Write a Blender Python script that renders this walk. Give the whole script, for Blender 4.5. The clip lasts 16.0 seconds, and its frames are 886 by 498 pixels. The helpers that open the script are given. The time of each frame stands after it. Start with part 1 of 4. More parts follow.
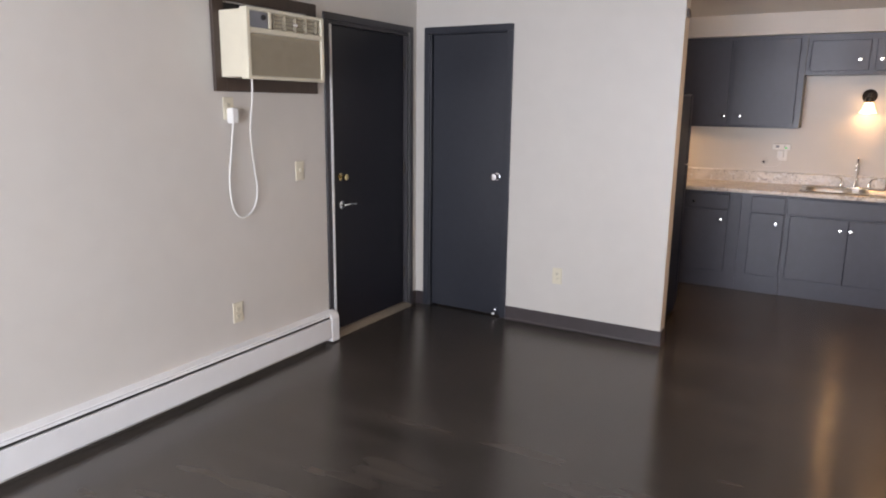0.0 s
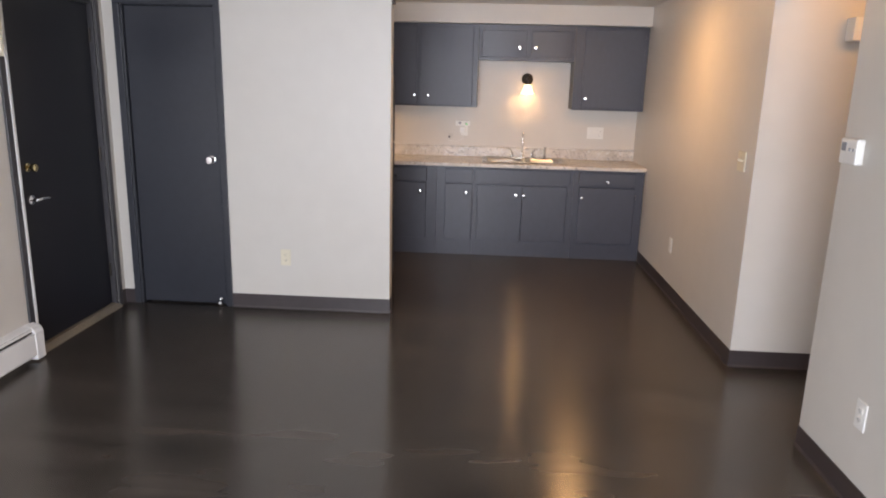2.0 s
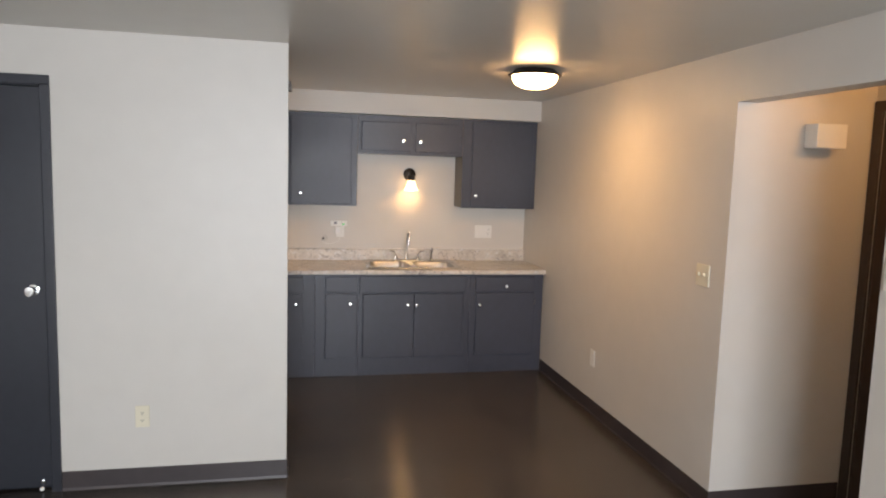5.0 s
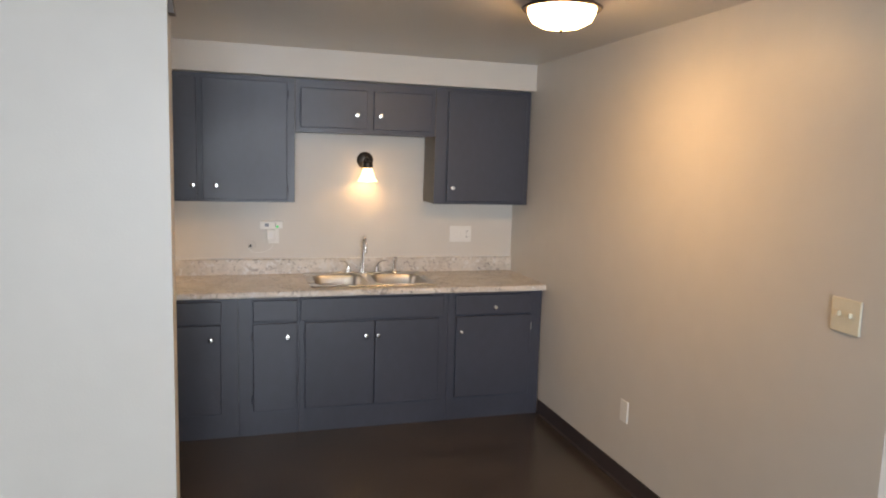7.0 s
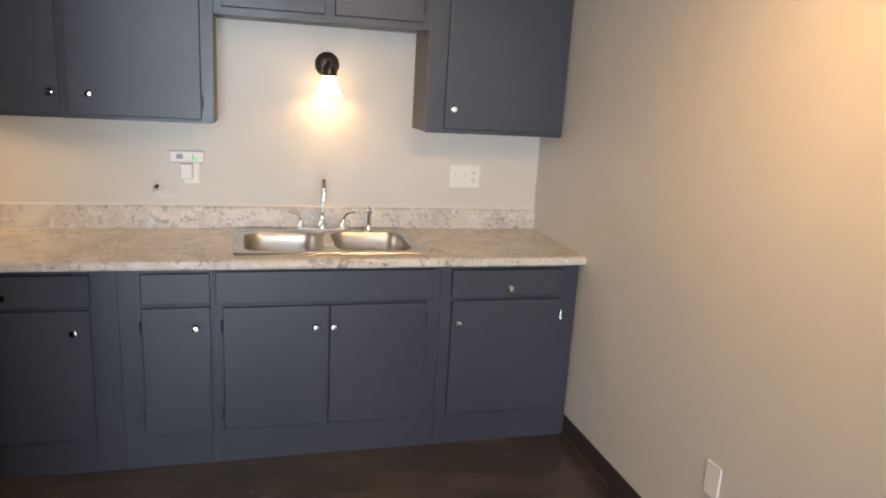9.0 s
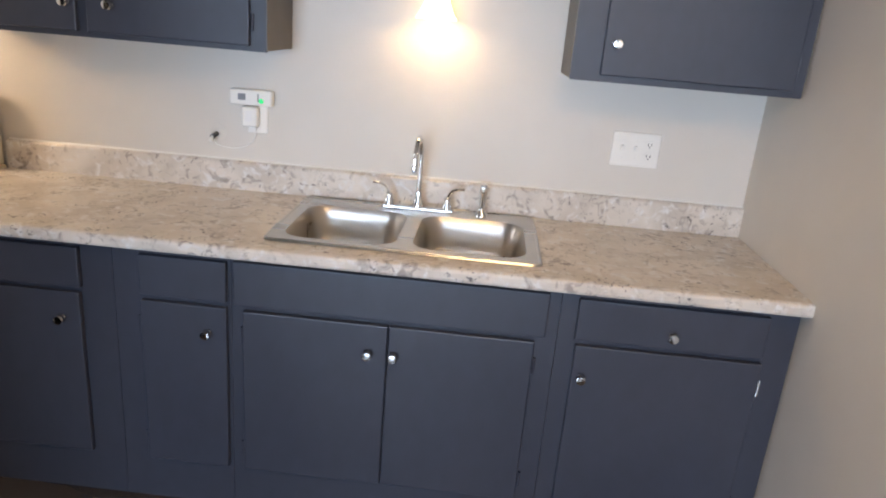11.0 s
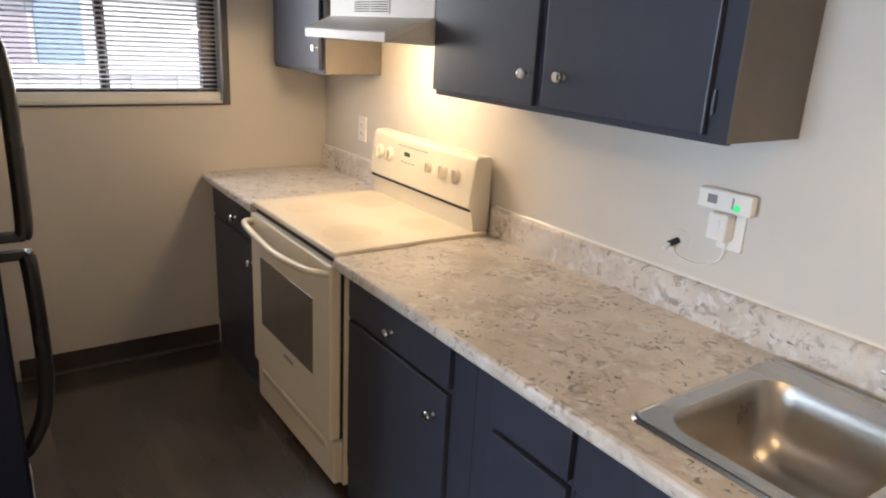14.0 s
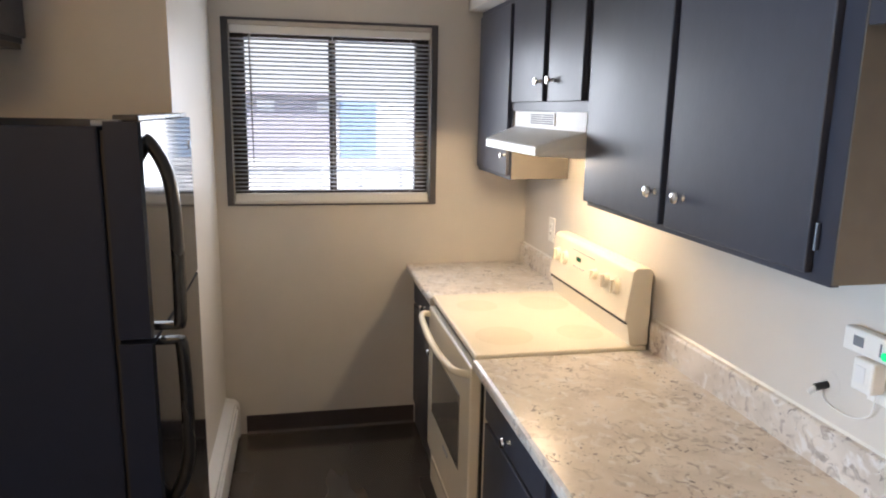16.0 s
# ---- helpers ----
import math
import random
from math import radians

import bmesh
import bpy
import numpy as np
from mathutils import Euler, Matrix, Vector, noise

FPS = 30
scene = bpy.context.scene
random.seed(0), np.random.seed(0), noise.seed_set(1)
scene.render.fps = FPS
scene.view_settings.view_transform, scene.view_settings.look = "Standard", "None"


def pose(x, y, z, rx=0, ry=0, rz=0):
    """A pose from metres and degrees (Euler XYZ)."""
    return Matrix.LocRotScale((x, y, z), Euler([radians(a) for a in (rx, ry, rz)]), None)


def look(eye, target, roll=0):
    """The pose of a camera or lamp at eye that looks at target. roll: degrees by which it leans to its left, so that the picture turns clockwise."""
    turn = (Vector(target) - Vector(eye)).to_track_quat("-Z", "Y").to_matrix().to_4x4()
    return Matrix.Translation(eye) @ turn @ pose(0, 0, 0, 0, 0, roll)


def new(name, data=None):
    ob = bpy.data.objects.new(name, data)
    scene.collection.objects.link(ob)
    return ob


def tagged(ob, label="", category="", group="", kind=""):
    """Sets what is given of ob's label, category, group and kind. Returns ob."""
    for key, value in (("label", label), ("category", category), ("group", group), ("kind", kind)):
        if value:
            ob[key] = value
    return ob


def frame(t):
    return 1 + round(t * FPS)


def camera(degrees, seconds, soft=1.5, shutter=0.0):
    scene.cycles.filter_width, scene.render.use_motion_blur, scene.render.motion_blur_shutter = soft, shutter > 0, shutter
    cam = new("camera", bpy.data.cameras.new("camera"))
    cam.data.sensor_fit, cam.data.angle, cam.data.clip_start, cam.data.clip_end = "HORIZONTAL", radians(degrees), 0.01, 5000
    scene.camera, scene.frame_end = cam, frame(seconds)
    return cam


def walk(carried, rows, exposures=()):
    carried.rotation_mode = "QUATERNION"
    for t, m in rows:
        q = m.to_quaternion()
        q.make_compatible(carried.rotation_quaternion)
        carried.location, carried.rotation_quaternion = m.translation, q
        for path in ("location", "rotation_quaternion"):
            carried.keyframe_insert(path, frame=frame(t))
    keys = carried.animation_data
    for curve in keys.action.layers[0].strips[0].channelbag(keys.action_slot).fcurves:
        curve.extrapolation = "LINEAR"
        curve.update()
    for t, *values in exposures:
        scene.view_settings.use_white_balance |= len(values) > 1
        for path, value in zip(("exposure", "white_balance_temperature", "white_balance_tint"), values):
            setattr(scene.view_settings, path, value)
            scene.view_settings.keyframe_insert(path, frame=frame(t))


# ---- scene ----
# ---- camera and walk ----
cam = camera(65.5, 16.0, soft=2.0)
PATH = [
    (0, (0.081, 0.022, 1.585), (-0.908, 1.711, 1.173), 0.7),
    (0.5, (-0.05, -0.014, 1.602), (-0.801, 1.787, 1.162), 0.9),
    (1, (-0.184, -0.081, 1.591), (-0.676, 1.804, 1.139), 1.2),
    (1.5, (-0.249, -0.125, 1.612), (-0.531, 1.798, 1.143), 1.3),
    (2, (-0.254, -0.136, 1.62), (-0.359, 1.806, 1.156), 1.5),
    (2.5, (-0.242, -0.111, 1.636), (-0.219, 1.838, 1.187), 1.7),
    (3, (-0.327, -0.051, 1.671), (-0.217, 1.901, 1.247), 1.9),
    (3.5, (-0.468, 0.103, 1.711), (-0.282, 2.054, 1.315), 2.0),
    (4, (-0.606, 0.307, 1.715), (-0.349, 2.263, 1.385), 2.1),
    (4.5, (-0.776, 0.545, 1.722), (-0.44, 2.5, 1.467), 1.9),
    (4.7, (-0.838, 0.636, 1.727), (-0.468, 2.589, 1.501), 1.8),
    (6.8, (-0.743, 2.110, 1.717), (-0.182, 4.016, 1.486), 1.6),
    (7, (-0.686, 2.265, 1.699), (-0.116, 4.166, 1.448), 1.7),
    (7.5, (-0.546, 2.606, 1.656), (0.032, 4.498, 1.364), 2.0),
    (8, (-0.410, 2.960, 1.626), (0.168, 4.843, 1.284), 2.4),
    (8.2, (-0.380, 3.118, 1.632), (0.208, 4.994, 1.266), 2.7),
    (10.3, (0.227, 4.304, 1.535), (0.427, 6.211, 0.966), 4.4),
    (10.5, (0.263, 4.402, 1.526), (0.389, 6.31, 0.939), 4.5),
    (11, (0.363, 4.632, 1.54), (0.269, 6.531, 0.92), 4.8),
    (11.5, (0.411, 4.85, 1.543), (0.053, 6.709, 0.898), 4.7),
    (12, (0.438, 5.041, 1.572), (-0.198, 6.821, 0.918), 4.4),
    (12.5, (0.474, 5.143, 1.591), (-0.435, 6.801, 0.941), 4.2),
    (13, (0.495, 5.229, 1.583), (-0.674, 6.724, 0.949), 4.0),
    (13.5, (0.491, 5.35, 1.581), (-0.893, 6.655, 0.962), 3.6),
    (14, (0.504, 5.495, 1.605), (-1.056, 6.595, 1.007), 3.1),
    (14.5, (0.576, 5.662, 1.633), (-1.13, 6.541, 1.069), 2.7),
    (15, (0.63, 5.753, 1.666), (-1.178, 6.435, 1.147), 2.3),
    (15.5, (0.654, 5.825, 1.683), (-1.221, 6.345, 1.218), 1.7),
    (16, (0.692, 5.861, 1.712), (-1.226, 6.265, 1.315), 1.1),
]
EXPOSURES = [(0.0, 0.18, 8300, 29), (3.0, 0.28, 8400, 26), (4.5, 0.16, 8600, 24), (7.0, 0.15, 8100, 20), (8.2, 0.35, 8100, 19), (10.3, 0.65, 6900, 17), (11.5, 0.48, 6700, 17), (12.5, 0.30, 7000, 17), (14.5, 0.68, 6600, 14), (16.0, 0.82, 6400, 14)]
walk(cam, [(t, look(eye, target, roll)) for t, eye, target, roll in PATH], EXPOSURES)

# ---- world, sun and large lights ----
SUN_ELEVATION, SUN_AZIMUTH = 52.0, 75.0
world = bpy.data.worlds.new("sky")
scene.world = world
world.use_nodes = True
wn = world.node_tree.nodes
sky = wn.new("ShaderNodeTexSky")
sky.sky_type = "NISHITA"
sky.sun_disc = False
sky.sun_elevation, sky.sun_rotation = radians(SUN_ELEVATION), radians(SUN_AZIMUTH)
wn["Background"].inputs["Strength"].default_value = 0.15
world.node_tree.links.new(sky.outputs["Color"], wn["Background"].inputs["Color"])


def lamp(name, kind, place, energy, color, radius=0.05, size=(1, 1), target=None):
    data = bpy.data.lights.new(name, kind)
    data.energy, data.color = energy, color
    if kind == "AREA":
        data.shape, data.size, data.size_y = ("DISK" if size[0] == size[1] else "RECTANGLE"), size[0], size[1]
    elif kind == "SUN":
        data.angle = radians(8)
    else:
        data.shadow_soft_size = radius
    ob = new(name, data)
    ob.matrix_world = look(place, target) if target else Matrix.Translation(place)
    return ob


WARM = (1.0, 0.63, 0.28)
az, el = radians(SUN_AZIMUTH), radians(SUN_ELEVATION)
sun_from = Vector((math.sin(az) * math.cos(el), math.cos(az) * math.cos(el), math.sin(el))) * 30
lamp("sun", "SUN", sun_from, 3.5, (1.0, 0.96, 0.9), target=(0, 0, 0))
# sky light through the living room window behind the start of the walk
lamp("window_daylight", "AREA", (-0.7, -2.35, 1.35), 320, (0.58, 0.785, 1.0), size=(2.6, 1.5), target=(-0.7, 3.0, 1.0))
lamp("ceiling_bulb", "AREA", (0.595, 4.94, 2.245), 7, WARM, size=(0.26, 0.26), target=(0.595, 4.941, 0.0)).data.spread = radians(175)
lamp("hood_bulb", "POINT", (-1.80, 6.76, 1.556), 7.4, (1.0, 0.74, 0.44), radius=0.04)
lamp("hall_bulb", "POINT", (1.93, 3.05, 2.28), 8, WARM, radius=0.08)
# sky light through the kitchen window
lamp("kitchen_daylight", "AREA", (-2.855, 6.16, 1.67), 7, (0.86, 0.93, 1.0), size=(0.62, 0.70), target=(0.0, 6.16, 1.55))


# ---- materials ----
def material(name, color, rough=0.5, metal=0.0, vary=0.12, grain=18.0, bump=0.0, bump_scale=120.0, coat=0.0, blotch=1.6, stretch=(1, 1, 1), rough_vary=0.06):
    """Base colour varied at two scales, roughness varied, fine relief."""
    mat = bpy.data.materials.new(name)
    mat.use_nodes = True
    nt = mat.node_tree
    n, li = nt.nodes, nt.links
    b = n["Principled BSDF"]
    b.inputs["Metallic"].default_value = metal
    b.inputs["Coat Weight"].default_value = coat
    co = n.new("ShaderNodeNewGeometry")
    mp = n.new("ShaderNodeMapping")
    mp.inputs["Scale"].default_value = stretch
    li.new(co.outputs["Position"], mp.inputs["Vector"])
    big, fine = n.new("ShaderNodeTexNoise"), n.new("ShaderNodeTexNoise")
    big.inputs["Scale"].default_value, big.inputs["Detail"].default_value = blotch, 4
    fine.inputs["Scale"].default_value, fine.inputs["Detail"].default_value = grain, 6
    for t in (big, fine):
        li.new(mp.outputs["Vector"], t.inputs["Vector"])
    add = n.new("ShaderNodeMath")
    add.operation = "ADD"
    li.new(big.outputs["Fac"], add.inputs[0])
    li.new(fine.outputs["Fac"], add.inputs[1])
    ramp = n.new("ShaderNodeMapRange")
    ramp.inputs["From Min"].default_value, ramp.inputs["From Max"].default_value = 0.6, 1.4
    ramp.inputs["To Min"].default_value, ramp.inputs["To Max"].default_value = 1 - vary, 1 + vary
    li.new(add.outputs[0], ramp.inputs["Value"])
    mix = n.new("ShaderNodeVectorMath")
    mix.operation = "SCALE"
    mix.inputs[0].default_value = color
    li.new(ramp.outputs[0], mix.inputs["Scale"])
    li.new(mix.outputs[0], b.inputs["Base Color"])
    rr = n.new("ShaderNodeMapRange")
    rr.inputs["From Min"].default_value, rr.inputs["From Max"].default_value = 0.3, 0.7
    rr.inputs["To Min"].default_value, rr.inputs["To Max"].default_value = max(rough - rough_vary, 0.02), rough + rough_vary
    li.new(big.outputs["Fac"], rr.inputs["Value"])
    li.new(rr.outputs[0], b.inputs["Roughness"])
    if bump:
        bn, bu = n.new("ShaderNodeTexNoise"), n.new("ShaderNodeBump")
        bn.inputs["Scale"].default_value, bn.inputs["Detail"].default_value = bump_scale, 3
        bu.inputs["Strength"].default_value, bu.inputs["Distance"].default_value = bump, 0.002
        li.new(mp.outputs["Vector"], bn.inputs["Vector"])
        li.new(bn.outputs["Fac"], bu.inputs["Height"])
        li.new(bu.outputs["Normal"], b.inputs["Normal"])
    return mat


def glowing(name, color, strength):
    mat = bpy.data.materials.new(name)
    mat.use_nodes = True
    b = mat.node_tree.nodes["Principled BSDF"]
    b.inputs["Base Color"].default_value = (0.9, 0.88, 0.82, 1)
    b.inputs["Roughness"].default_value = 0.3
    b.inputs["Emission Color"].default_value = (*color, 1)
    b.inputs["Emission Strength"].default_value = strength
    return mat


def glass(name, color=(1, 1, 1), rough=0.0):
    mat = bpy.data.materials.new(name)
    mat.use_nodes = True
    b = mat.node_tree.nodes["Principled BSDF"]
    b.inputs["Base Color"].default_value = (*color, 1)
    b.inputs["Roughness"].default_value = rough
    b.inputs["Transmission Weight"].default_value = 1.0
    b.inputs["IOR"].default_value = 1.45
    return mat


def floor_material():
    """Dark vinyl planks laid along x: streaky grain, plank to plank shifts, worn gloss."""
    mat = material("dark_vinyl_planks", (0.052, 0.042, 0.036), rough=0.24, vary=0.42, grain=2.6, blotch=1.1, stretch=(0.9, 3.2, 1), rough_vary=0.008)
    n, li = mat.node_tree.nodes, mat.node_tree.links
    b = n["Principled BSDF"]
    b.inputs["Specular IOR Level"].default_value = 0.95
    for node in n:
        if node.type == "TEX_NOISE":
            node.inputs["Detail"].default_value = 1.2
    # worn finish: reflections smear across the boards
    b.inputs["Anisotropic"].default_value = 0.85
    across = n.new("ShaderNodeCombineXYZ")
    across.inputs["Y"].default_value = 1.0
    li.new(across.outputs[0], b.inputs["Tangent"])
    geo = n.new("ShaderNodeNewGeometry")
    brick = n.new("ShaderNodeTexBrick")
    brick.inputs["Scale"].default_value = 1.0
    brick.inputs["Brick Width"].default_value, brick.inputs["Row Height"].default_value = 1.22, 0.152
    brick.inputs["Mortar Size"].default_value = 0.0006
    brick.inputs["Color1"].default_value, brick.inputs["Color2"].default_value = (0.92, 0.92, 0.92, 1), (1.08, 1.08, 1.08, 1)
    brick.inputs["Mortar"].default_value = (0.85, 0.85, 0.85, 1)
    li.new(geo.outputs["Position"], brick.inputs["Vector"])
    old = b.inputs["Base Color"].links[0].from_socket
    mul = n.new("ShaderNodeVectorMath")
    mul.operation = "MULTIPLY"
    li.new(old, mul.inputs[0])
    li.new(brick.outputs["Color"], mul.inputs[1])
    li.new(mul.outputs[0], b.inputs["Base Color"])
    return mat


def counter_material():
    """Granite-look laminate: cream and taupe clouds with dark flecks and veins."""
    mat = bpy.data.materials.new("granite_laminate")
    mat.use_nodes = True
    n, li = mat.node_tree.nodes, mat.node_tree.links
    b = n["Principled BSDF"]
    b.inputs["Roughness"].default_value = 0.29
    geo = n.new("ShaderNodeNewGeometry")

    def noise_of(scale, detail, distort=0.0):
        t = n.new("ShaderNodeTexNoise")
        t.inputs["Scale"].default_value, t.inputs["Detail"].default_value, t.inputs["Distortion"].default_value = scale, detail, distort
        li.new(geo.outputs["Position"], t.inputs["Vector"])
        return t.outputs["Fac"]

    def window_of(value, lo, hi):
        m = n.new("ShaderNodeMapRange")
        m.inputs["From Min"].default_value, m.inputs["From Max"].default_value = lo, hi
        li.new(value, m.inputs["Value"])
        return m.outputs[0]

    def times(a, b_):
        m = n.new("ShaderNodeMath")
        m.operation = "MULTIPLY"
        li.new(a, m.inputs[0])
        li.new(b_, m.inputs[1])
        return m.outputs[0]

    def blend(fac, under, over):
        m = n.new("ShaderNodeMix")
        m.data_type = "RGBA"
        li.new(fac, m.inputs["Factor"])
        if isinstance(under, tuple):
            m.inputs["A"].default_value = under
        else:
            li.new(under, m.inputs["A"])
        m.inputs["B"].default_value = over
        return m.outputs["Result"]

    cloud = window_of(noise_of(6, 6, 0.8), 0.36, 0.66)
    c = blend(cloud, (0.69, 0.64, 0.585, 1), (0.53, 0.48, 0.43, 1))
    c = blend(window_of(noise_of(22, 6, 1.0), 0.53, 0.67), c, (0.71, 0.70, 0.69, 1))
    c = blend(times(window_of(noise_of(28, 6, 1.2), 0.54, 0.67), window_of(noise_of(5, 3), 0.34, 0.58)), c, (0.33, 0.29, 0.265, 1))
    c = blend(times(window_of(noise_of(46, 4, 1.4), 0.60, 0.66), window_of(noise_of(9, 3), 0.46, 0.58)), c, (0.13, 0.115, 0.115, 1))
    li.new(c, b.inputs["Base Color"])
    return mat


WALL = material("wall_paint", (0.62, 0.585, 0.54), rough=0.42, vary=0.03, grain=7, blotch=0.9, bump=0.20, bump_scale=160, rough_vary=0.07)
CEIL = material("ceiling_paint", (0.58, 0.55, 0.50), rough=0.30, vary=0.03, grain=7, blotch=0.9, bump=0.30, bump_scale=90, rough_vary=0.015)
FLOOR = floor_material()
CAB = material("charcoal_cabinet_paint", (0.038, 0.042, 0.061), rough=0.40, vary=0.12, grain=26, blotch=2.2, bump=0.10, bump_scale=110, stretch=(1, 1, 0.6), rough_vary=0.07)
DOORP = material("charcoal_door_paint", (0.026, 0.029, 0.038), rough=0.42, vary=0.10, grain=22, blotch=1.7, bump=0.2, bump_scale=140, rough_vary=0.08)
# entry door slab: about half as bright as DOORP, and smoother
ENTRYP = material("near_black_entry_door", (0.013, 0.013, 0.019), rough=0.34, vary=0.12, grain=22, blotch=1.7, bump=0.2, bump_scale=140, rough_vary=0.06)
TRIM = material("dark_trim_paint", (0.050, 0.048, 0.054), rough=0.45, vary=0.15, grain=22, bump=0.2)
BROWN = material("dark_brown_wood", (0.055, 0.036, 0.028), rough=0.45, vary=0.3, grain=30, stretch=(4, 4, 0.5), bump=0.2)
COVE = material("vinyl_cove_base", (0.046, 0.035, 0.036), rough=0.42, vary=0.15, grain=14)
COUNTER = counter_material()
CREAM = material("cream_enamel", (0.78, 0.72, 0.60), rough=0.23, vary=0.03, grain=9, rough_vary=0.03)
IVORY = material("ivory_plastic", (0.72, 0.66, 0.52), rough=0.35, vary=0.04)
WHITE = material("white_plastic", (0.78, 0.77, 0.74), rough=0.35, vary=0.03)
HEATW = material("white_metal_paint", (0.76, 0.76, 0.76), rough=0.35, vary=0.04, grain=10)
# tan-grey, lighter than CAB: some wall cabinet carcasses and the fridge cabinet's rail
GREYW = material("tan_grey_cabinet_carcass", (0.13, 0.115, 0.10), rough=0.5, vary=0.12)
STEEL = material("brushed_steel", (0.52, 0.505, 0.48), rough=0.30, metal=1.0, vary=0.05, grain=60, stretch=(1, 12, 12), rough_vary=0.06)
BOWL = material("satin_steel_bowl", (0.50, 0.475, 0.44), rough=0.32, metal=1.0, vary=0.04, grain=50, stretch=(1, 10, 10), rough_vary=0.06)
CHROME = material("chrome", (0.80, 0.80, 0.80), rough=0.08, metal=1.0, vary=0.02, rough_vary=0.03)
BRASS = material("worn_brass", (0.72, 0.58, 0.33), rough=0.22, metal=1.0, vary=0.08)
BRONZE = material("dark_bronze_metal", (0.045, 0.036, 0.030), rough=0.35, metal=0.6, vary=0.1)
BLACKG = material("black_gloss_enamel", (0.012, 0.013, 0.016), rough=0.10, vary=0.1, rough_vary=0.03)
BLACKS = material("black_textured_side", (0.006, 0.009, 0.022), rough=0.5, vary=0.1, bump=0.05, bump_scale=260)
BLACKS.node_tree.nodes["Principled BSDF"].inputs["Specular IOR Level"].default_value = 0.25
BLACKP = material("black_plastic", (0.012, 0.012, 0.013), rough=0.28, vary=0.1)
DARK = material("shadow_gap_dark", (0.015, 0.014, 0.014), rough=0.7)
GREYP = material("grey_plastic", (0.20, 0.21, 0.23), rough=0.35)
TANM = material("tan_grille", (0.36, 0.31, 0.23), rough=0.55, vary=0.08)
OVENG = material("oven_window_glass", (0.17, 0.16, 0.145), rough=0.07, vary=0.08, rough_vary=0.02)
PINE = material("worn_threshold_wood", (0.20, 0.16, 0.12), rough=0.5, vary=0.3, grain=40, stretch=(6, 1, 6))
GLASS = glass("window_glass")
SLAT = material("white_vinyl_slat", (0.78, 0.78, 0.80), rough=0.4, vary=0.03)
sn, sl = SLAT.node_tree.nodes, SLAT.node_tree.links
thin = sn.new("ShaderNodeBsdfTranslucent")
thin.inputs["Color"].default_value = (0.8, 0.82, 0.86, 1)
both = sn.new("ShaderNodeMixShader")
both.inputs[0].default_value = 0.6
sl.new(sn["Principled BSDF"].outputs[0], both.inputs[1])
sl.new(thin.outputs[0], both.inputs[2])
sl.new(both.outputs[0], sn["Material Output"].inputs["Surface"])
DOMEG = glowing("lit_dome_glass", (1.0, 0.68, 0.34), 32.0)
HOODG = glowing("lit_hood_lens", (1.0, 0.72, 0.40), 8.0)
BELLG = glowing("lit_bell_glass", (1.0, 0.70, 0.36), 4.5)
BULBG = glowing("lit_bulb", (1.0, 0.68, 0.34), 56.0)
LEDG = glowing("green_indicator", (0.0, 0.85, 0.25), 0.75)
LEDG.node_tree.nodes["Principled BSDF"].inputs["Base Color"].default_value = (0.0, 0.05, 0.02, 1)
SIDING = material("grey_siding", (0.44, 0.42, 0.47), rough=0.7, vary=0.08)
BLUEP = material("blue_door_paint", (0.33, 0.46, 0.64), rough=0.6, vary=0.08)
SNOWY = material("pale_concrete", (0.75, 0.75, 0.75), rough=0.8, vary=0.1, grain=3)
SKYG = glowing("overcast_sky_glow", (0.90, 0.95, 1.0), 0.7)
SKYG.node_tree.nodes["Principled BSDF"].inputs["Base Color"].default_value = (0, 0, 0, 1)
SKYG.node_tree.nodes["Principled BSDF"].inputs["Roughness"].default_value = 1.0
GRAVEL = material("pale_ground", (0.6, 0.6, 0.6), rough=0.9, vary=0.15, grain=2)

# ---- builders ----
ORIGIN = {}


def finish(bm, name, mat):
    bmesh.ops.recalc_face_normals(bm, faces=bm.faces)
    me = bpy.data.meshes.new(name)
    flags = [f.smooth for f in bm.faces]
    bm.to_mesh(me)
    bm.free()
    me.materials.append(mat)
    if any(flags):
        me.set_sharp_from_angle(angle=radians(40))
    me.polygons.foreach_set("use_smooth", flags)
    return me


def thing(name, place, label, category, group=""):
    ob = new(name)
    ob.empty_display_size = 0.1
    ob.location = place
    ORIGIN[ob.name] = Vector(place)
    return tagged(ob, label, category, group)


def part(name, bm, mat, parent, label=""):
    """One mesh, built in world metres, under a thing or a part of one."""
    origin = ORIGIN[parent.name]
    bmesh.ops.translate(bm, verts=bm.verts, vec=-origin)
    ob = new(name, finish(bm, name, mat))
    ob.parent = parent
    ORIGIN[ob.name] = origin
    return tagged(ob, label)


def solid(name, bm, mat, label="", category="", group="", kind=""):
    return tagged(new(name, finish(bm, name, mat)), label, category, group, kind)


def box(x0, x1, y0, y1, z0, z1, bevel=0.0, bm=None, seg=2):
    own = bmesh.new()
    bmesh.ops.create_cube(own, size=1, matrix=Matrix.Translation(((x0 + x1) / 2, (y0 + y1) / 2, (z0 + z1) / 2)) @ Matrix.Diagonal((x1 - x0, y1 - y0, z1 - z0, 1)))
    if bevel:
        bmesh.ops.bevel(own, geom=own.edges[:], offset=bevel, segments=seg, profile=0.5, affect="EDGES")
    for f in own.faces:
        f.smooth = False
    return own if bm is None else merge(bm, own)


def merge(bm, other):
    me = bpy.data.meshes.new("tmp")
    other.to_mesh(me)
    other.free()
    bm.from_mesh(me)
    bpy.data.meshes.remove(me)
    return bm


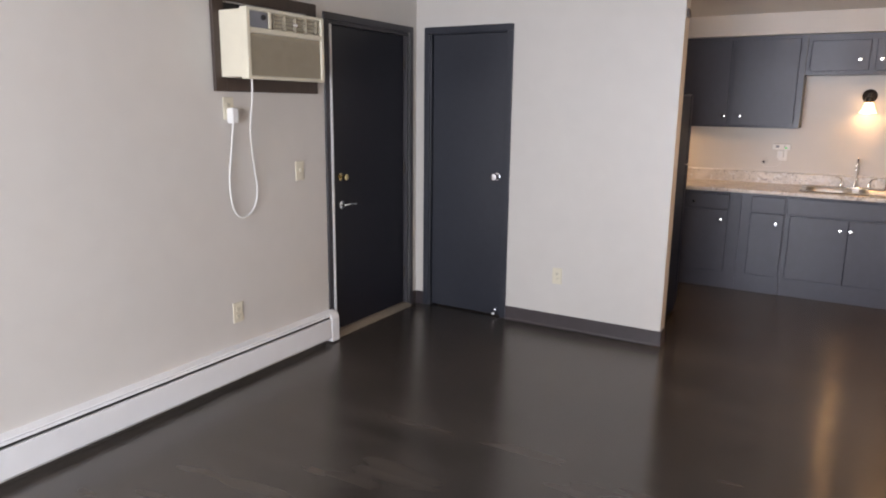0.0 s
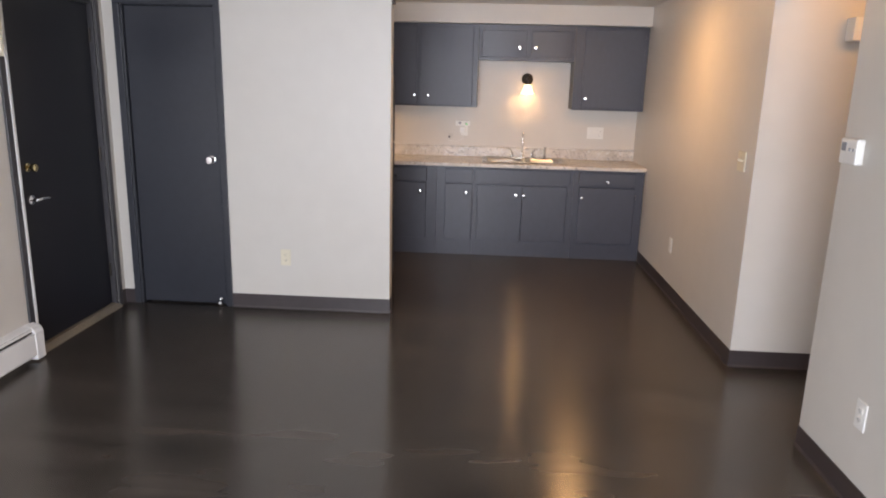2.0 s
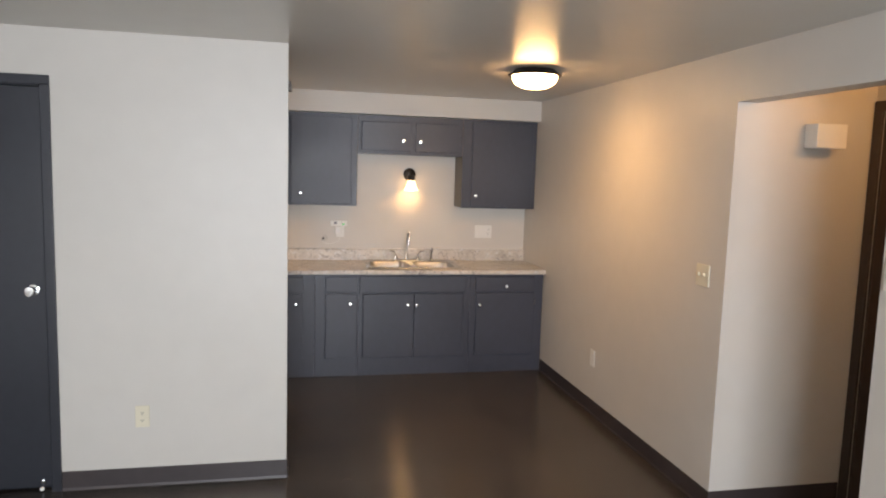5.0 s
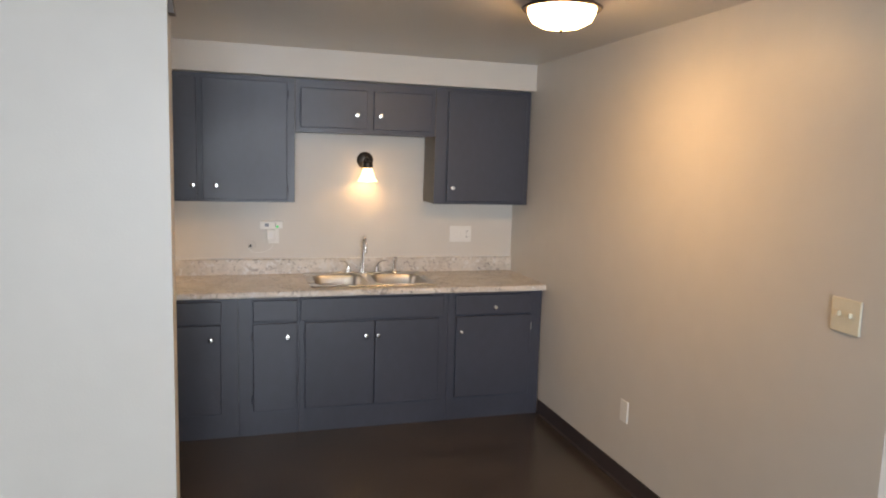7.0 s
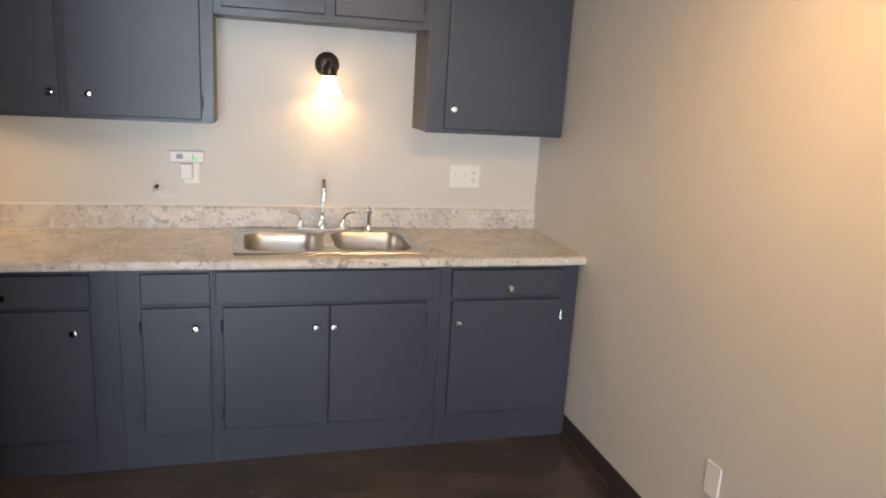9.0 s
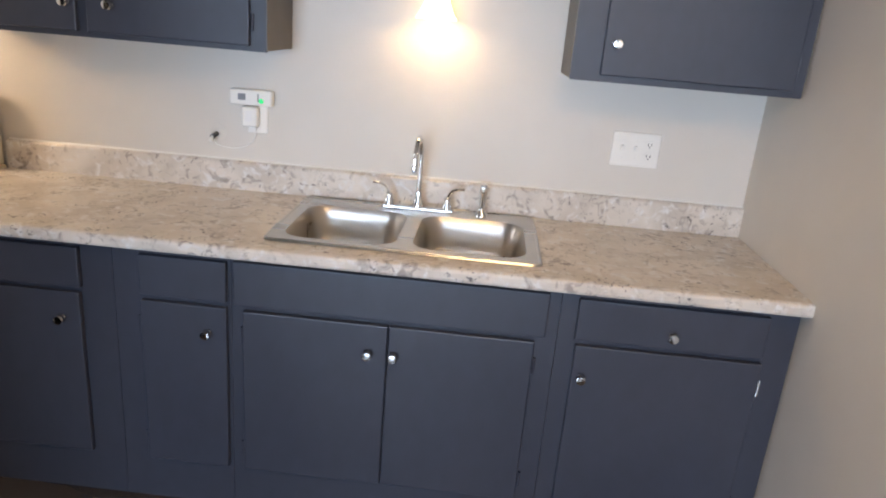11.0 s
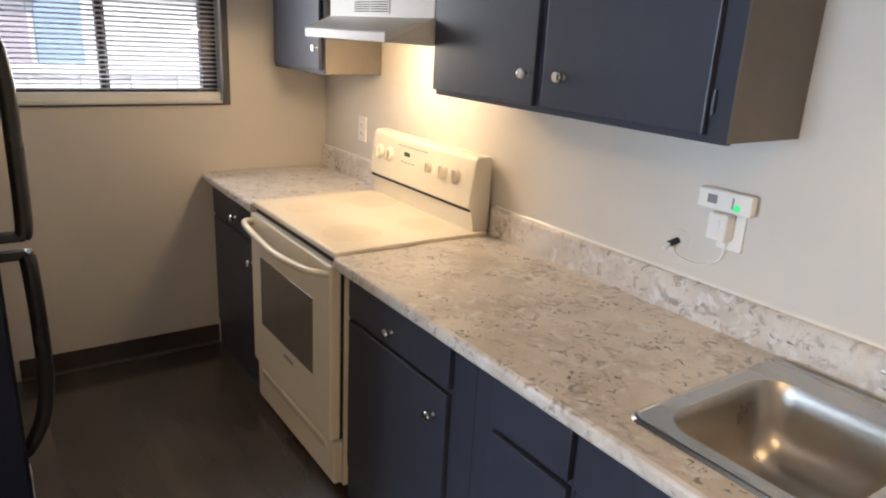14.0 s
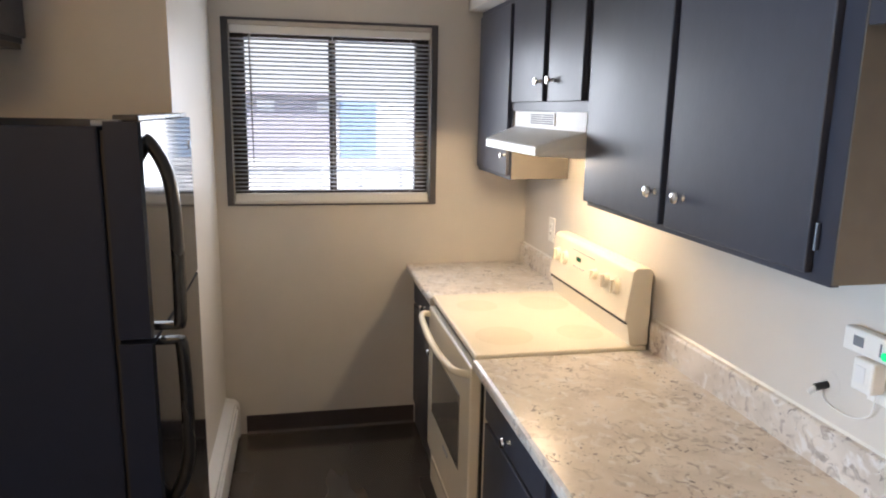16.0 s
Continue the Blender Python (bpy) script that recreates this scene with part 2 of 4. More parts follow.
def lathe(profile, place, axis=(0, 0, 1), seg=28, bm=None):
    """Turn (radius, height) pairs round an axis."""
    own = bmesh.new()
    turn = Vector((0, 0, 1)).rotation_difference(Vector(axis)).to_matrix().to_4x4()
    rings = []
    for r, h in profile:
        if r < 1e-5:
            rings.append([own.verts.new((0, 0, h))])
        else:
            rings.append([own.verts.new((r * math.cos(2 * math.pi * i / seg), r * math.sin(2 * math.pi * i / seg), h)) for i in range(seg)])
    for a, b in zip(rings, rings[1:]):
        for i in range(seg):
            j = (i + 1) % seg
            q = [a[i % len(a)], a[j % len(a)], b[j % len(b)], b[i % len(b)]]
            q = list(dict.fromkeys(q))
            if len(q) > 2:
                own.faces.new(q)
    own.transform(Matrix.Translation(place) @ turn)
    for f in own.faces:
        f.smooth = True
    return own if bm is None else merge(bm, own)


def smooth_line(points, steps=6):
    pts = [Vector(p) for p in points]
    out = []
    for i in range(len(pts) - 1):
        p0, p1, p2, p3 = pts[max(i - 1, 0)], pts[i], pts[i + 1], pts[min(i + 2, len(pts) - 1)]
        for k in range(steps):
            t = k / steps
            out.append(0.5 * (2 * p1 + (p2 - p0) * t + (2 * p0 - 5 * p1 + 4 * p2 - p3) * t * t + (3 * p1 - p0 - 3 * p2 + p3) * t ** 3))
    out.append(pts[-1])
    return out


def tube(points, radius, seg=10, bm=None, flat=1.0):
    """A round bar along points; radius may be a list."""
    own = bmesh.new()
    pts = [Vector(p) for p in points]
    rad = radius if isinstance(radius, list) else [radius] * len(pts)
    ref = Vector((1, 0, 0)) if abs((pts[-1] - pts[0]).normalized().x) < 0.8 else Vector((0, 1, 0))
    rings = []
    for i, p in enumerate(pts):
        d = (pts[min(i + 1, len(pts) - 1)] - pts[max(i - 1, 0)]).normalized()
        u = (ref - d * ref.dot(d)).normalized()
        v = d.cross(u)
        rings.append([own.verts.new(p + rad[i] * (u * math.cos(a) * flat + v * math.sin(a))) for a in (2 * math.pi * k / seg for k in range(seg))])
    for a, b in zip(rings, rings[1:]):
        for i in range(seg):
            own.faces.new((a[i], a[(i + 1) % seg], b[(i + 1) % seg], b[i]))
    own.faces.new(rings[0][::-1])
    own.faces.new(rings[-1])
    for f in own.faces:
        f.smooth = True
    return own if bm is None else merge(bm, own)


def prism(profile, x0, x1, axis="x", bm=None, bevel=0.0):
    """Extrude a closed profile. axis x: profile is (y, z); axis y: (x, z)."""
    own = bmesh.new()
    place = (lambda u, a, b: (u, a, b)) if axis == "x" else (lambda u, a, b: (a, u, b))
    a = [own.verts.new(place(x0, p, q)) for p, q in profile]
    b = [own.verts.new(place(x1, p, q)) for p, q in profile]
    n = len(profile)
    for i in range(n):
        own.faces.new((a[i], a[(i + 1) % n], b[(i + 1) % n], b[i]))
    own.faces.new(a[::-1])
    own.faces.new(b)
    if bevel:
        bmesh.ops.bevel(own, geom=own.edges[:], offset=bevel, segments=2, profile=0.5, affect="EDGES")
    for f in own.faces:
        f.smooth = False
    return own if bm is None else merge(bm, own)


def rounded(x0, x1, y0, y1, r, seg=6):
    out = []
    for cx, cy, a0 in ((x1 - r, y1 - r, 0), (x0 + r, y1 - r, 90), (x0 + r, y0 + r, 180), (x1 - r, y0 + r, 270)):
        for k in range(seg + 1):
            a = radians(a0 + 90 * k / seg)
            out.append((cx + r * math.cos(a), cy + r * math.sin(a)))
    return out


def room_piece(name, boxes, mat, label, category):
    bm = bmesh.new()
    for b in boxes:
        box(*b, bm=bm)
    return solid(name, bm, mat, label, category, kind="structure")


# ---- large structure ----
XW, XE, YS, YN, YC, H = -2.843, 1.284, -2.2, 7.06, 4.584, 2.372
YH, YJ = 2.93, 3.875  # hallway opening
room_piece("floor", [(-3.02, XE + 0.12, -2.4, 7.25, -0.12, 0.0), (XE + 0.12, 2.205, 2.08, 3.995, -0.12, 0.0)], FLOOR, "dark brown glossy vinyl plank floor", "floor")
room_piece("ceiling", [(-3.02, XE + 0.12, -2.4, 7.25, H, H + 0.15), (XE + 0.12, 2.205, 2.08, 3.995, H, H + 0.15)], CEIL, "semi-gloss off-white painted ceiling", "ceiling")
# west wall with openings for air conditioner, entry door and kitchen window
DY0, DY1, DZ = 3.537, 4.480, 2.103
KY0, KY1, KZ0, KZ1 = 5.544, 6.526, 1.238, 2.092
AY0, AY1, AZ0, AZ1 = 2.69, 3.34, 1.715, 2.095
W0 = XW - 0.18
room_piece("wall_west", [
    (W0, XW, -2.4, AY0, 0, H), (W0, XW, AY0, AY1, 0, AZ0), (W0, XW, AY0, AY1, AZ1, H), (W0, XW, AY1, DY0, 0, H),
    (W0, XW, DY0, DY1, DZ, H), (W0, XW, DY1, KY0, 0, H), (W0, XW, KY0, KY1, 0, KZ0), (W0, XW, KY0, KY1, KZ1, H), (W0, XW, KY1, 7.25, 0, H)],
    WALL, "off-white painted outside wall with door and window openings", "wall")
room_piece("wall_north", [(XW, XE + 0.12, YN, YN + 0.18, 0, H)], WALL, "off-white painted kitchen wall behind the counter", "wall")
room_piece("wall_east", [(XE, XE + 0.12, YJ, YN, 0, H)], WALL, "off-white semi-gloss painted side wall of the kitchen", "wall")
room_piece("hall_header", [(XE, XE + 0.12, YH, YJ, 2.115, H)], WALL, "painted header over the hallway opening", "wall")
room_piece("wall_east_living", [(XE, XE + 0.12, -2.4, YH, 0, H)], WALL, "off-white painted living room side wall", "wall")
room_piece("wall_hall_north", [(XE + 0.12, 2.085, YJ, YJ + 0.12, 0, H)], WALL, "off-white painted hallway wall", "wall")
room_piece("wall_hall_east", [(2.085, 2.205, 3.815, 3.995, 0, H), (2.085, 2.205, 3.02, 3.815, 2.115, H), (2.085, 2.205, 2.2, 3.02, 0, H)], WALL, "hallway end wall with a doorway", "wall")
room_piece("wall_hall_south", [(XE + 0.12, 2.205, 2.08, 2.2, 0, H)], WALL, "painted hallway wall", "wall")
# south wall with the window that lights the living room
room_piece("wall_south", [(XW, -2.05, -2.4, YS, 0, H), (0.65, XE, -2.4, YS, 0, H), (-2.05, 0.65, -2.4, YS, 0, 0.55), (-2.05, 0.65, -2.4, YS, 2.12, H)], WALL, "off-white painted wall with a wide window opening", "wall")
# closet block and refrigerator alcove
CX0, CX1 = -2.732, -2.077
WEND = -0.888
room_piece("wall_closet", [(XW, CX0, YC, YC + 0.12, 0, H), (CX0, CX1, YC, YC + 0.12, 2.106, H), (CX1, WEND, YC, YC + 0.12, 0, H)], WALL, "off-white painted wall with closet door", "wall")
room_piece("wall_closet_side", [(-1.83, -1.73, YC + 0.12, 5.36, 0, H)], WALL, "painted side wall of the refrigerator alcove", "wall")
room_piece("wall_closet_back", [(XW, -1.73, 5.36, 5.46, 0, H)], WALL, "painted kitchen wall beside the refrigerator", "wall")
room_piece("soffit", [(XW, XE, 6.715, YN, 2.197, H)], WALL, "painted soffit above the wall cabinets", "soffit")


# cove base
def cove(name, axis, at, a, b, side):
    prof = [(0, 0), (0.012, 0), (0.006, 0.014), (0.004, 0.1), (0.002, 0.102), (0, 0.102)]
    bm = prism([(at + side * p, q) for p, q in prof], a, b, axis)
    return solid(name, bm, COVE, "dark brown vinyl cove baseboard", "baseboard", kind="structure")


cove("baseboard_1", "x", YC, CX1 + 0.038, WEND, -1)
cove("baseboard_2", "x", YC, XW, CX0 - 0.034, -1)
cove("baseboard_3", "y", WEND, YC - 0.004, YC + 0.12, 1)
cove("baseboard_4", "y", XE, YJ - 0.004, 6.455, -1)
cove("baseboard_5", "x", YJ, XE - 0.004, 2.07, -1)
cove("baseboard_6", "y", XE, -2.2, YH + 0.004, -1)
cove("baseboard_7", "x", YH, XE - 0.004, XE + 0.12, 1)
cove("baseboard_8", "y", XW, 5.56, 6.455, 1)
cove("baseboard_9", "y", XW, 4.525, YC, 1)
cove("baseboard_10", "x", YS, XW, XE, 1)


# ---- doors ----
def knob_round(parent, place, axis, name="knob", mat=CHROME, size=1.0):
    s = size
    prof = [(0.0, 0.0), (0.031 * s, 0.0), (0.031 * s, 0.006 * s), (0.012 * s, 0.010 * s), (0.011 * s, 0.030 * s), (0.024 * s, 0.036 * s), (0.029 * s, 0.050 * s), (0.025 * s, 0.063 * s), (0.0, 0.067 * s)]
    return part(name, lathe(prof, place, axis, 24), mat, parent, "polished chrome door knob" if mat is CHROME else "brass deadbolt")


def casing(name, parent, axis, plane, side, a0, a1, top, width, depth, mat, bottom=0.0):
    """Three boards round an opening in a wall plane."""
    for n, (u0, u1, z0, z1) in (("side_casing", (a0 - width, a0, bottom, top)), ("side_casing", (a1, a1 + width, bottom, top)), ("head_casing", (a0 - width, a1 + width, top, top + width))):
        p0, p1 = sorted((plane, plane + side * depth))
        bm = box(p0, p1, u0, u1, z0, z1, 0.003) if axis == "y" else box(u0, u1, p0, p1, z0, z1, 0.003)
        part(n, bm, mat, parent)


# entry door in the west wall
entry = thing("entry_door", (XW, 3.95, 0), "closed near-black entry door with dark frame", "door")
part("slab", box(XW - 0.075, XW - 0.030, DY0 + 0.048, DY1 - 0.035, 0.035, DZ - 0.03, 0.003), ENTRYP, entry)
casing("casing", entry, "y", XW, 1, DY0 + 0.005, DY1 - 0.005, DZ - 0.008, 0.045, 0.014, TRIM)
part("jamb", box(XW - 0.17, XW - 0.002, DY0, DY0 + 0.022, 0, DZ - 0.01, 0.002), TRIM, entry)
part("jamb", box(XW - 0.17, XW - 0.002, DY1 - 0.022, DY1, 0, DZ - 0.01, 0.002), TRIM, entry)
part("head_jamb", box(XW - 0.17, XW - 0.002, DY0 + 0.022, DY1 - 0.022, DZ - 0.03, DZ - 0.001, 0.002), TRIM, entry)
part("weatherstrip", box(XW - 0.001, XW + 0.017, DY0 + 0.005, DY0 + 0.027, 0.031, DZ - 0.032, 0.003), HEATW, entry, "white weatherstrip along the latch edge")
part("threshold", prism([(XW - 0.17, 0.0), (XW + 0.03, 0.0), (XW + 0.028, 0.008), (XW - 0.01, 0.03), (XW - 0.17, 0.03)], DY0 + 0.001, DY1 - 0.001, "y"), PINE, entry, "worn bare wood threshold")
knob_round(entry, (XW - 0.03, 3.685, 1.095), (1, 0, 0), "deadbolt", BRASS, 0.85)
lever = part("lever_rose", lathe([(0, 0), (0.03, 0), (0.028, 0.01), (0.011, 0.014), (0.011, 0.04), (0, 0.042)], (XW - 0.03, 3.685, 0.905), (1, 0, 0)), CHROME, entry)
part("lever", tube(smooth_line([(XW + 0.008, 3.685, 0.905), (XW + 0.014, 3.735, 0.908), (XW + 0.012, 3.795, 0.902)], 4), [0.009] * 5 + [0.007] * 4, flat=1.0), CHROME, lever)
for hz in (1.88, 1.10, 0.28):
    part("hinge", tube([(XW - 0.024, DY1 - 0.030, hz - 0.045), (XW - 0.024, DY1 - 0.030, hz + 0.045)], 0.008), BRONZE, entry)

# closet door
closet = thing("closet_door", (-2.4, YC, 0), "closed charcoal painted flush closet door in a metal frame", "door")
part("slab", box(CX0 + 0.028, CX1 - 0.012, YC + 0.022, YC + 0.060, 0.012, 2.086, 0.003), DOORP, closet)
casing("casing", closet, "x", YC, -1, CX0 + 0.012, CX1 - 0.004, 2.095, 0.045, 0.016, DOORP)
part("jamb", box(CX0, CX0 + 0.024, YC - 0.002, YC + 0.119, 0, 2.09, 0.002), DOORP, closet)
part("jamb", box(CX1 - 0.01, CX1, YC - 0.002, YC + 0.119, 0, 2.09, 0.002), DOORP, closet)
part("head_jamb", box(CX0 + 0.024, CX1 - 0.01, YC - 0.002, YC + 0.119, 2.088, 2.105, 0.002), DOORP, closet)
knob_round(closet, (-2.150, YC + 0.022, 1.066), (0, -1, 0), "knob", CHROME, 0.95)
stop = part("door_stop", lathe([(0, 0), (0.012, 0), (0.012, 0.006), (0.005, 0.008), (0.005, 0.055), (0.009, 0.057), (0.009, 0.07), (0, 0.072)], (-2.135, YC + 0.022, 0.045), (0.25, -1, -0.1), 14), CHROME, closet, "small chrome door stop")
part("rubber_tip", lathe([(0, 0), (0.010, 0), (0.010, 0.012), (0, 0.013)], (-2.118, YC - 0.045, 0.038), (0.25, -1, -0.1), 14), WHITE, stop)

# doorway at the hall's end
hall_door = thing("hall_door", (2.2, 3.5, 0), "brown wooden door standing in a dark door frame", "door")
casing("casing", hall_door, "y", 2.085, -1, 3.02, 3.815, 2.10, 0.055, 0.014, BROWN)
part("jamb", box(2.086, 2.204, 3.795, 3.814, 0, 2.095, 0.002), BROWN, hall_door)
part("head_jamb", box(2.086, 2.204, 3.021, 3.795, 2.09, 2.114, 0.002), BROWN, hall_door)
part("slab", box(2.155, 2.195, 3.03, 3.787, 0.012, 2.01, 0.003), BROWN, hall_door)


# ---- living room ----
def baseboard_heater(label, axis, plane, side, a, b):
    """Hydronic cover: back plate, sloped hood with louvre gap, front panel, end caps."""
    mid = (a + b) / 2
    ob = thing("baseboard_heater", (plane, mid, 0) if axis == "y" else (mid, plane, 0), label, "heater")
    P = lambda pts: [(plane + side * p, q) for p, q in pts]
    part("back_plate", prism(P([(0, 0.02), (0.006, 0.02), (0.006, 0.215), (0, 0.215)]), a, b, axis), HEATW, ob)
    part("hood", prism(P([(0.006, 0.215), (0.045, 0.206), (0.0585, 0.189), (0.056, 0.185), (0.043, 0.199), (0.006, 0.207)]), a, b, axis), HEATW, ob)
    part("seam", prism(P([(0.0500, 0.2003), (0.0514, 0.1986), (0.0495, 0.1970), (0.0481, 0.1987)]), a + 0.045, b - 0.07, axis), GREYP, ob)
    part("damper", prism(P([(0.012, 0.192), (0.052, 0.178), (0.052, 0.174), (0.012, 0.188)]), a + 0.03, b - 0.03, axis), DARK, ob)
    part("front_panel", prism(P([(0.060, 0.172), (0.066, 0.168), (0.068, 0.045), (0.060, 0.035), (0.056, 0.035), (0.062, 0.048), (0.060, 0.165), (0.050, 0.168)]), a, b, axis), HEATW, ob)
    part("fin_element", prism(P([(0.012, 0.06), (0.052, 0.06), (0.052, 0.15), (0.012, 0.15)]), a + 0.05, b - 0.05, axis), DARK, ob)
    for u0, u1 in ((a - 0.004, a + 0.045), (b - 0.07, b + 0.004)):
        part("end_cap", prism(P([(0.0, 0.012), (0.070, 0.012), (0.071, 0.172), (0.062, 0.193), (0.046, 0.208), (0.0, 0.219)]), u0, u1, axis, bevel=0.003), HEATW, ob)
    return ob


baseboard_heater("long white metal baseboard heater along the wall", "y", XW, 1, -1.9, 3.515)


def wall_plate(name, place, normal, label, kind="outlet", mat=IVORY, w=0.072, h=0.118, category="outlet"):
    """A cover plate on a wall with its sockets or toggles; built facing -y, then turned."""
    ob = new(name)
    ORIGIN[ob.name] = Vector((0, 0, 0))
    tagged(ob, label, category)
    part("plate", box(-w / 2, w / 2, -0.007, 0, -h / 2, h / 2, 0.003), mat, ob)
    gangs = kind.split("+")
    for i, g in enumerate(gangs):
        cx = (i - (len(gangs) - 1) / 2) * 0.046
        if g == "outlet":
            for dz in (0.02, -0.02):
                sock = part("socket", prism([(cx + u, dz + v) for u, v in rounded(-0.017, 0.017, -0.014, 0.014, 0.008, 3)], -0.0095, -0.006, "y"), mat, ob)
                for dx in (-0.006, 0.006):
                    part("slot", box(cx + dx - 0.0012, cx + dx + 0.0012, -0.0102, -0.0090, dz - 0.002, dz + 0.007), DARK, sock)
                part("ground_hole", lathe([(0, 0), (0.0025, 0), (0.0025, 0.001), (0, 0.001)], (cx, -0.0093, dz - 0.007), (0, -1, 0), 8), DARK, sock)
        elif g == "switch":
            part("toggle", box(cx - 0.005, cx + 0.005, -0.020, -0.005, -0.002, 0.014, 0.002), mat, ob)
        if g != "blank":
            for dz in ((0,) if g == "outlet" else (0.03, -0.03)):
                part("screw", lathe([(0, 0), (0.0032, 0), (0.002, 0.0012), (0, 0.0014)], (cx, -0.007, dz), (0, -1, 0), 8), mat, ob)
    turn = {"-y": 0, "+x": 90, "+y": 180, "-x": -90}[normal]
    ob.matrix_basis = pose(*place, 0, 0, turn)
    return ob


wall_plate("wall_outlet", (XW, 2.697, 0.404), "+x", "ivory duplex wall outlet above the heater")
wall_plate("light_switch", (XW, 3.247, 1.171), "+x", "ivory single light switch beside the entry door", "switch", category="switch")
wall_plate("wall_outlet", (-1.636, YC, 0.386), "-y", "ivory duplex wall outlet on the closet wall")
wall_plate("wall_outlet", (XE, 2.463, 0.387), "-x", "white duplex wall outlet on the living room wall", mat=WHITE)
wall_plate("light_switch", (XE, 4.062, 1.222), "-x", "ivory double switch plate on the kitchen side wall", "switch+switch", w=0.118, category="switch")
wall_plate("wall_outlet", (XE, 5.372, 0.408), "-x", "white blank wall plate low on the kitchen side wall", "blank", WHITE, category="wall plate")
wall_plate("wall_outlet", (0.88, YN, 1.178), "-y", "white wall plate with two switches and an outlet above the counter", "switch+switch+outlet", WHITE, w=0.165)
wall_plate("wall_outlet", (-2.43, YN, 1.15), "-y", "white wall outlet behind the stove", mat=WHITE)

# air conditioner in its dark frame
ac = thing("air_conditioner", (XW, 2.92, AZ0), "cream through-wall air conditioner in a dark wooden frame", "air conditioner")
fy0, fy1, fz0, fz1 = 2.609, 3.416, 1.637, 2.166
for n, b in (("frame_side", (XW, XW + 0.022, fy0, fy0 + 0.075, fz0, fz1)), ("frame_side", (XW, XW + 0.022, fy1 - 0.075, fy1, fz0, fz1)), ("frame_rail", (XW, XW + 0.022, fy0 + 0.075, fy1 - 0.075, fz0, fz0 + 0.07)), ("frame_rail", (XW, XW + 0.022, fy0 + 0.075, fy1 - 0.075, fz1 - 0.065, fz1))):
    part(n, box(*b, 0.003), BROWN, ac, "dark brown wooden frame board")
part("backing", box(XW - 0.12, XW + 0.006, AY0 + 0.002, AY1 - 0.002, AZ0 + 0.002, AZ1 - 0.002), DARK, ac)
ax0, ax1, ay0, ay1, az0, az1 = XW - 0.1, XW + 0.23, 2.640, 3.236, 1.700, 2.056
body = part("housing", box(ax0, ax1 - 0.03, ay0 + 0.012, ay1 - 0.012, az0 + 0.01, az1 - 0.008, 0.006), IVORY, ac)
bez = bmesh.new()
for b in ((ay0, ay0 + 0.025, az0, az1), (ay1 - 0.025, ay1, az0, az1), (ay0 + 0.025, ay1 - 0.025, az0, az0 + 0.018), (ay0 + 0.025, ay1 - 0.025, az1 - 0.016, az1), (ay0 + 0.025, ay1 - 0.025, az1 - 0.125, az1 - 0.098), (ay0 + 0.16, ay0 + 0.18, az1 - 0.098, az1 - 0.016)):
    box(ax1 - 0.05, ax1, b[0], b[1], b[2], b[3], 0.004, bm=bez)
part("front_bezel", bez, IVORY, ac)
grille = part("intake_grille", box(ax1 - 0.05, ax1 - 0.012, ay0 + 0.026, ay1 - 0.026, az0 + 0.019, az1 - 0.126), TANM, ac, "tan louvred intake grille")
for i in range(26):
    gz = az0 + 0.026 + i * 0.0072
    part("louvre", box(ax1 - 0.012, ax1 - 0.008, ay0 + 0.03, ay1 - 0.03, gz, gz + 0.004), TANM, grille)
panel = part("control_panel", box(ax1 - 0.04, ax1 - 0.006, ay0 + 0.027, ay0 + 0.158, az1 - 0.096, az1 - 0.018), GREYP, ac, "grey control panel")
part("control_knob", lathe([(0, 0), (0.014, 0), (0.012, 0.012), (0, 0.013)], (ax1 - 0.006, ay0 + 0.12, az1 - 0.045), (1, 0, 0), 16), DARK, panel)
part("outlet_backing", box(ax1 - 0.05, ax1 - 0.03, ay0 + 0.182, ay1 - 0.027, az1 - 0.096, az1 - 0.018), DARK, ac)
for i in range(5):
    part("air_vane", box(ax1 - 0.03, ax1 - 0.006, ay0 + 0.20 + i * 0.085, ay0 + 0.207 + i * 0.085, az1 - 0.096, az1 - 0.018, 0.001), TANM, ac)
for i in range(4):
    part("air_louvre", box(ax1 - 0.028, ax1 - 0.01, ay0 + 0.183, ay1 - 0.028, az1 - 0.088 + i * 0.019, az1 - 0.084 + i * 0.019), TANM, ac)
part("logo_bar", box(ax1 - 0.008, ax1 - 0.003, ay0 + 0.34, ay0 + 0.38, az1 - 0.066, az1 - 0.052, 0.001), CHROME, ac)
part("power_cord", tube(smooth_line([(XW + 0.19, 2.700, az0 + 0.008), (XW + 0.18, 2.705, 1.60), (XW + 0.10, 2.76, 1.42), (XW + 0.03, 2.845, 1.22), (XW + 0.02, 2.872, 1.09), (XW + 0.02, 2.835, 0.985), (XW + 0.02, 2.755, 0.948), (XW + 0.02, 2.690, 1.00), (XW + 0.025, 2.665, 1.15), (XW + 0.03, 2.685, 1.34), (XW + 0.035, 2.703, 1.48)], 6), 0.0052, 8), WHITE, ac, "white hanging power cord")
part("plug", box(XW + 0.008, XW + 0.055, 2.682, 2.728, 1.470, 1.552, 0.007), WHITE, ac, "white safety plug")
wall_plate("wall_outlet", (XW, 2.700, 1.548), "+x", "ivory wall outlet holding the air conditioner plug")

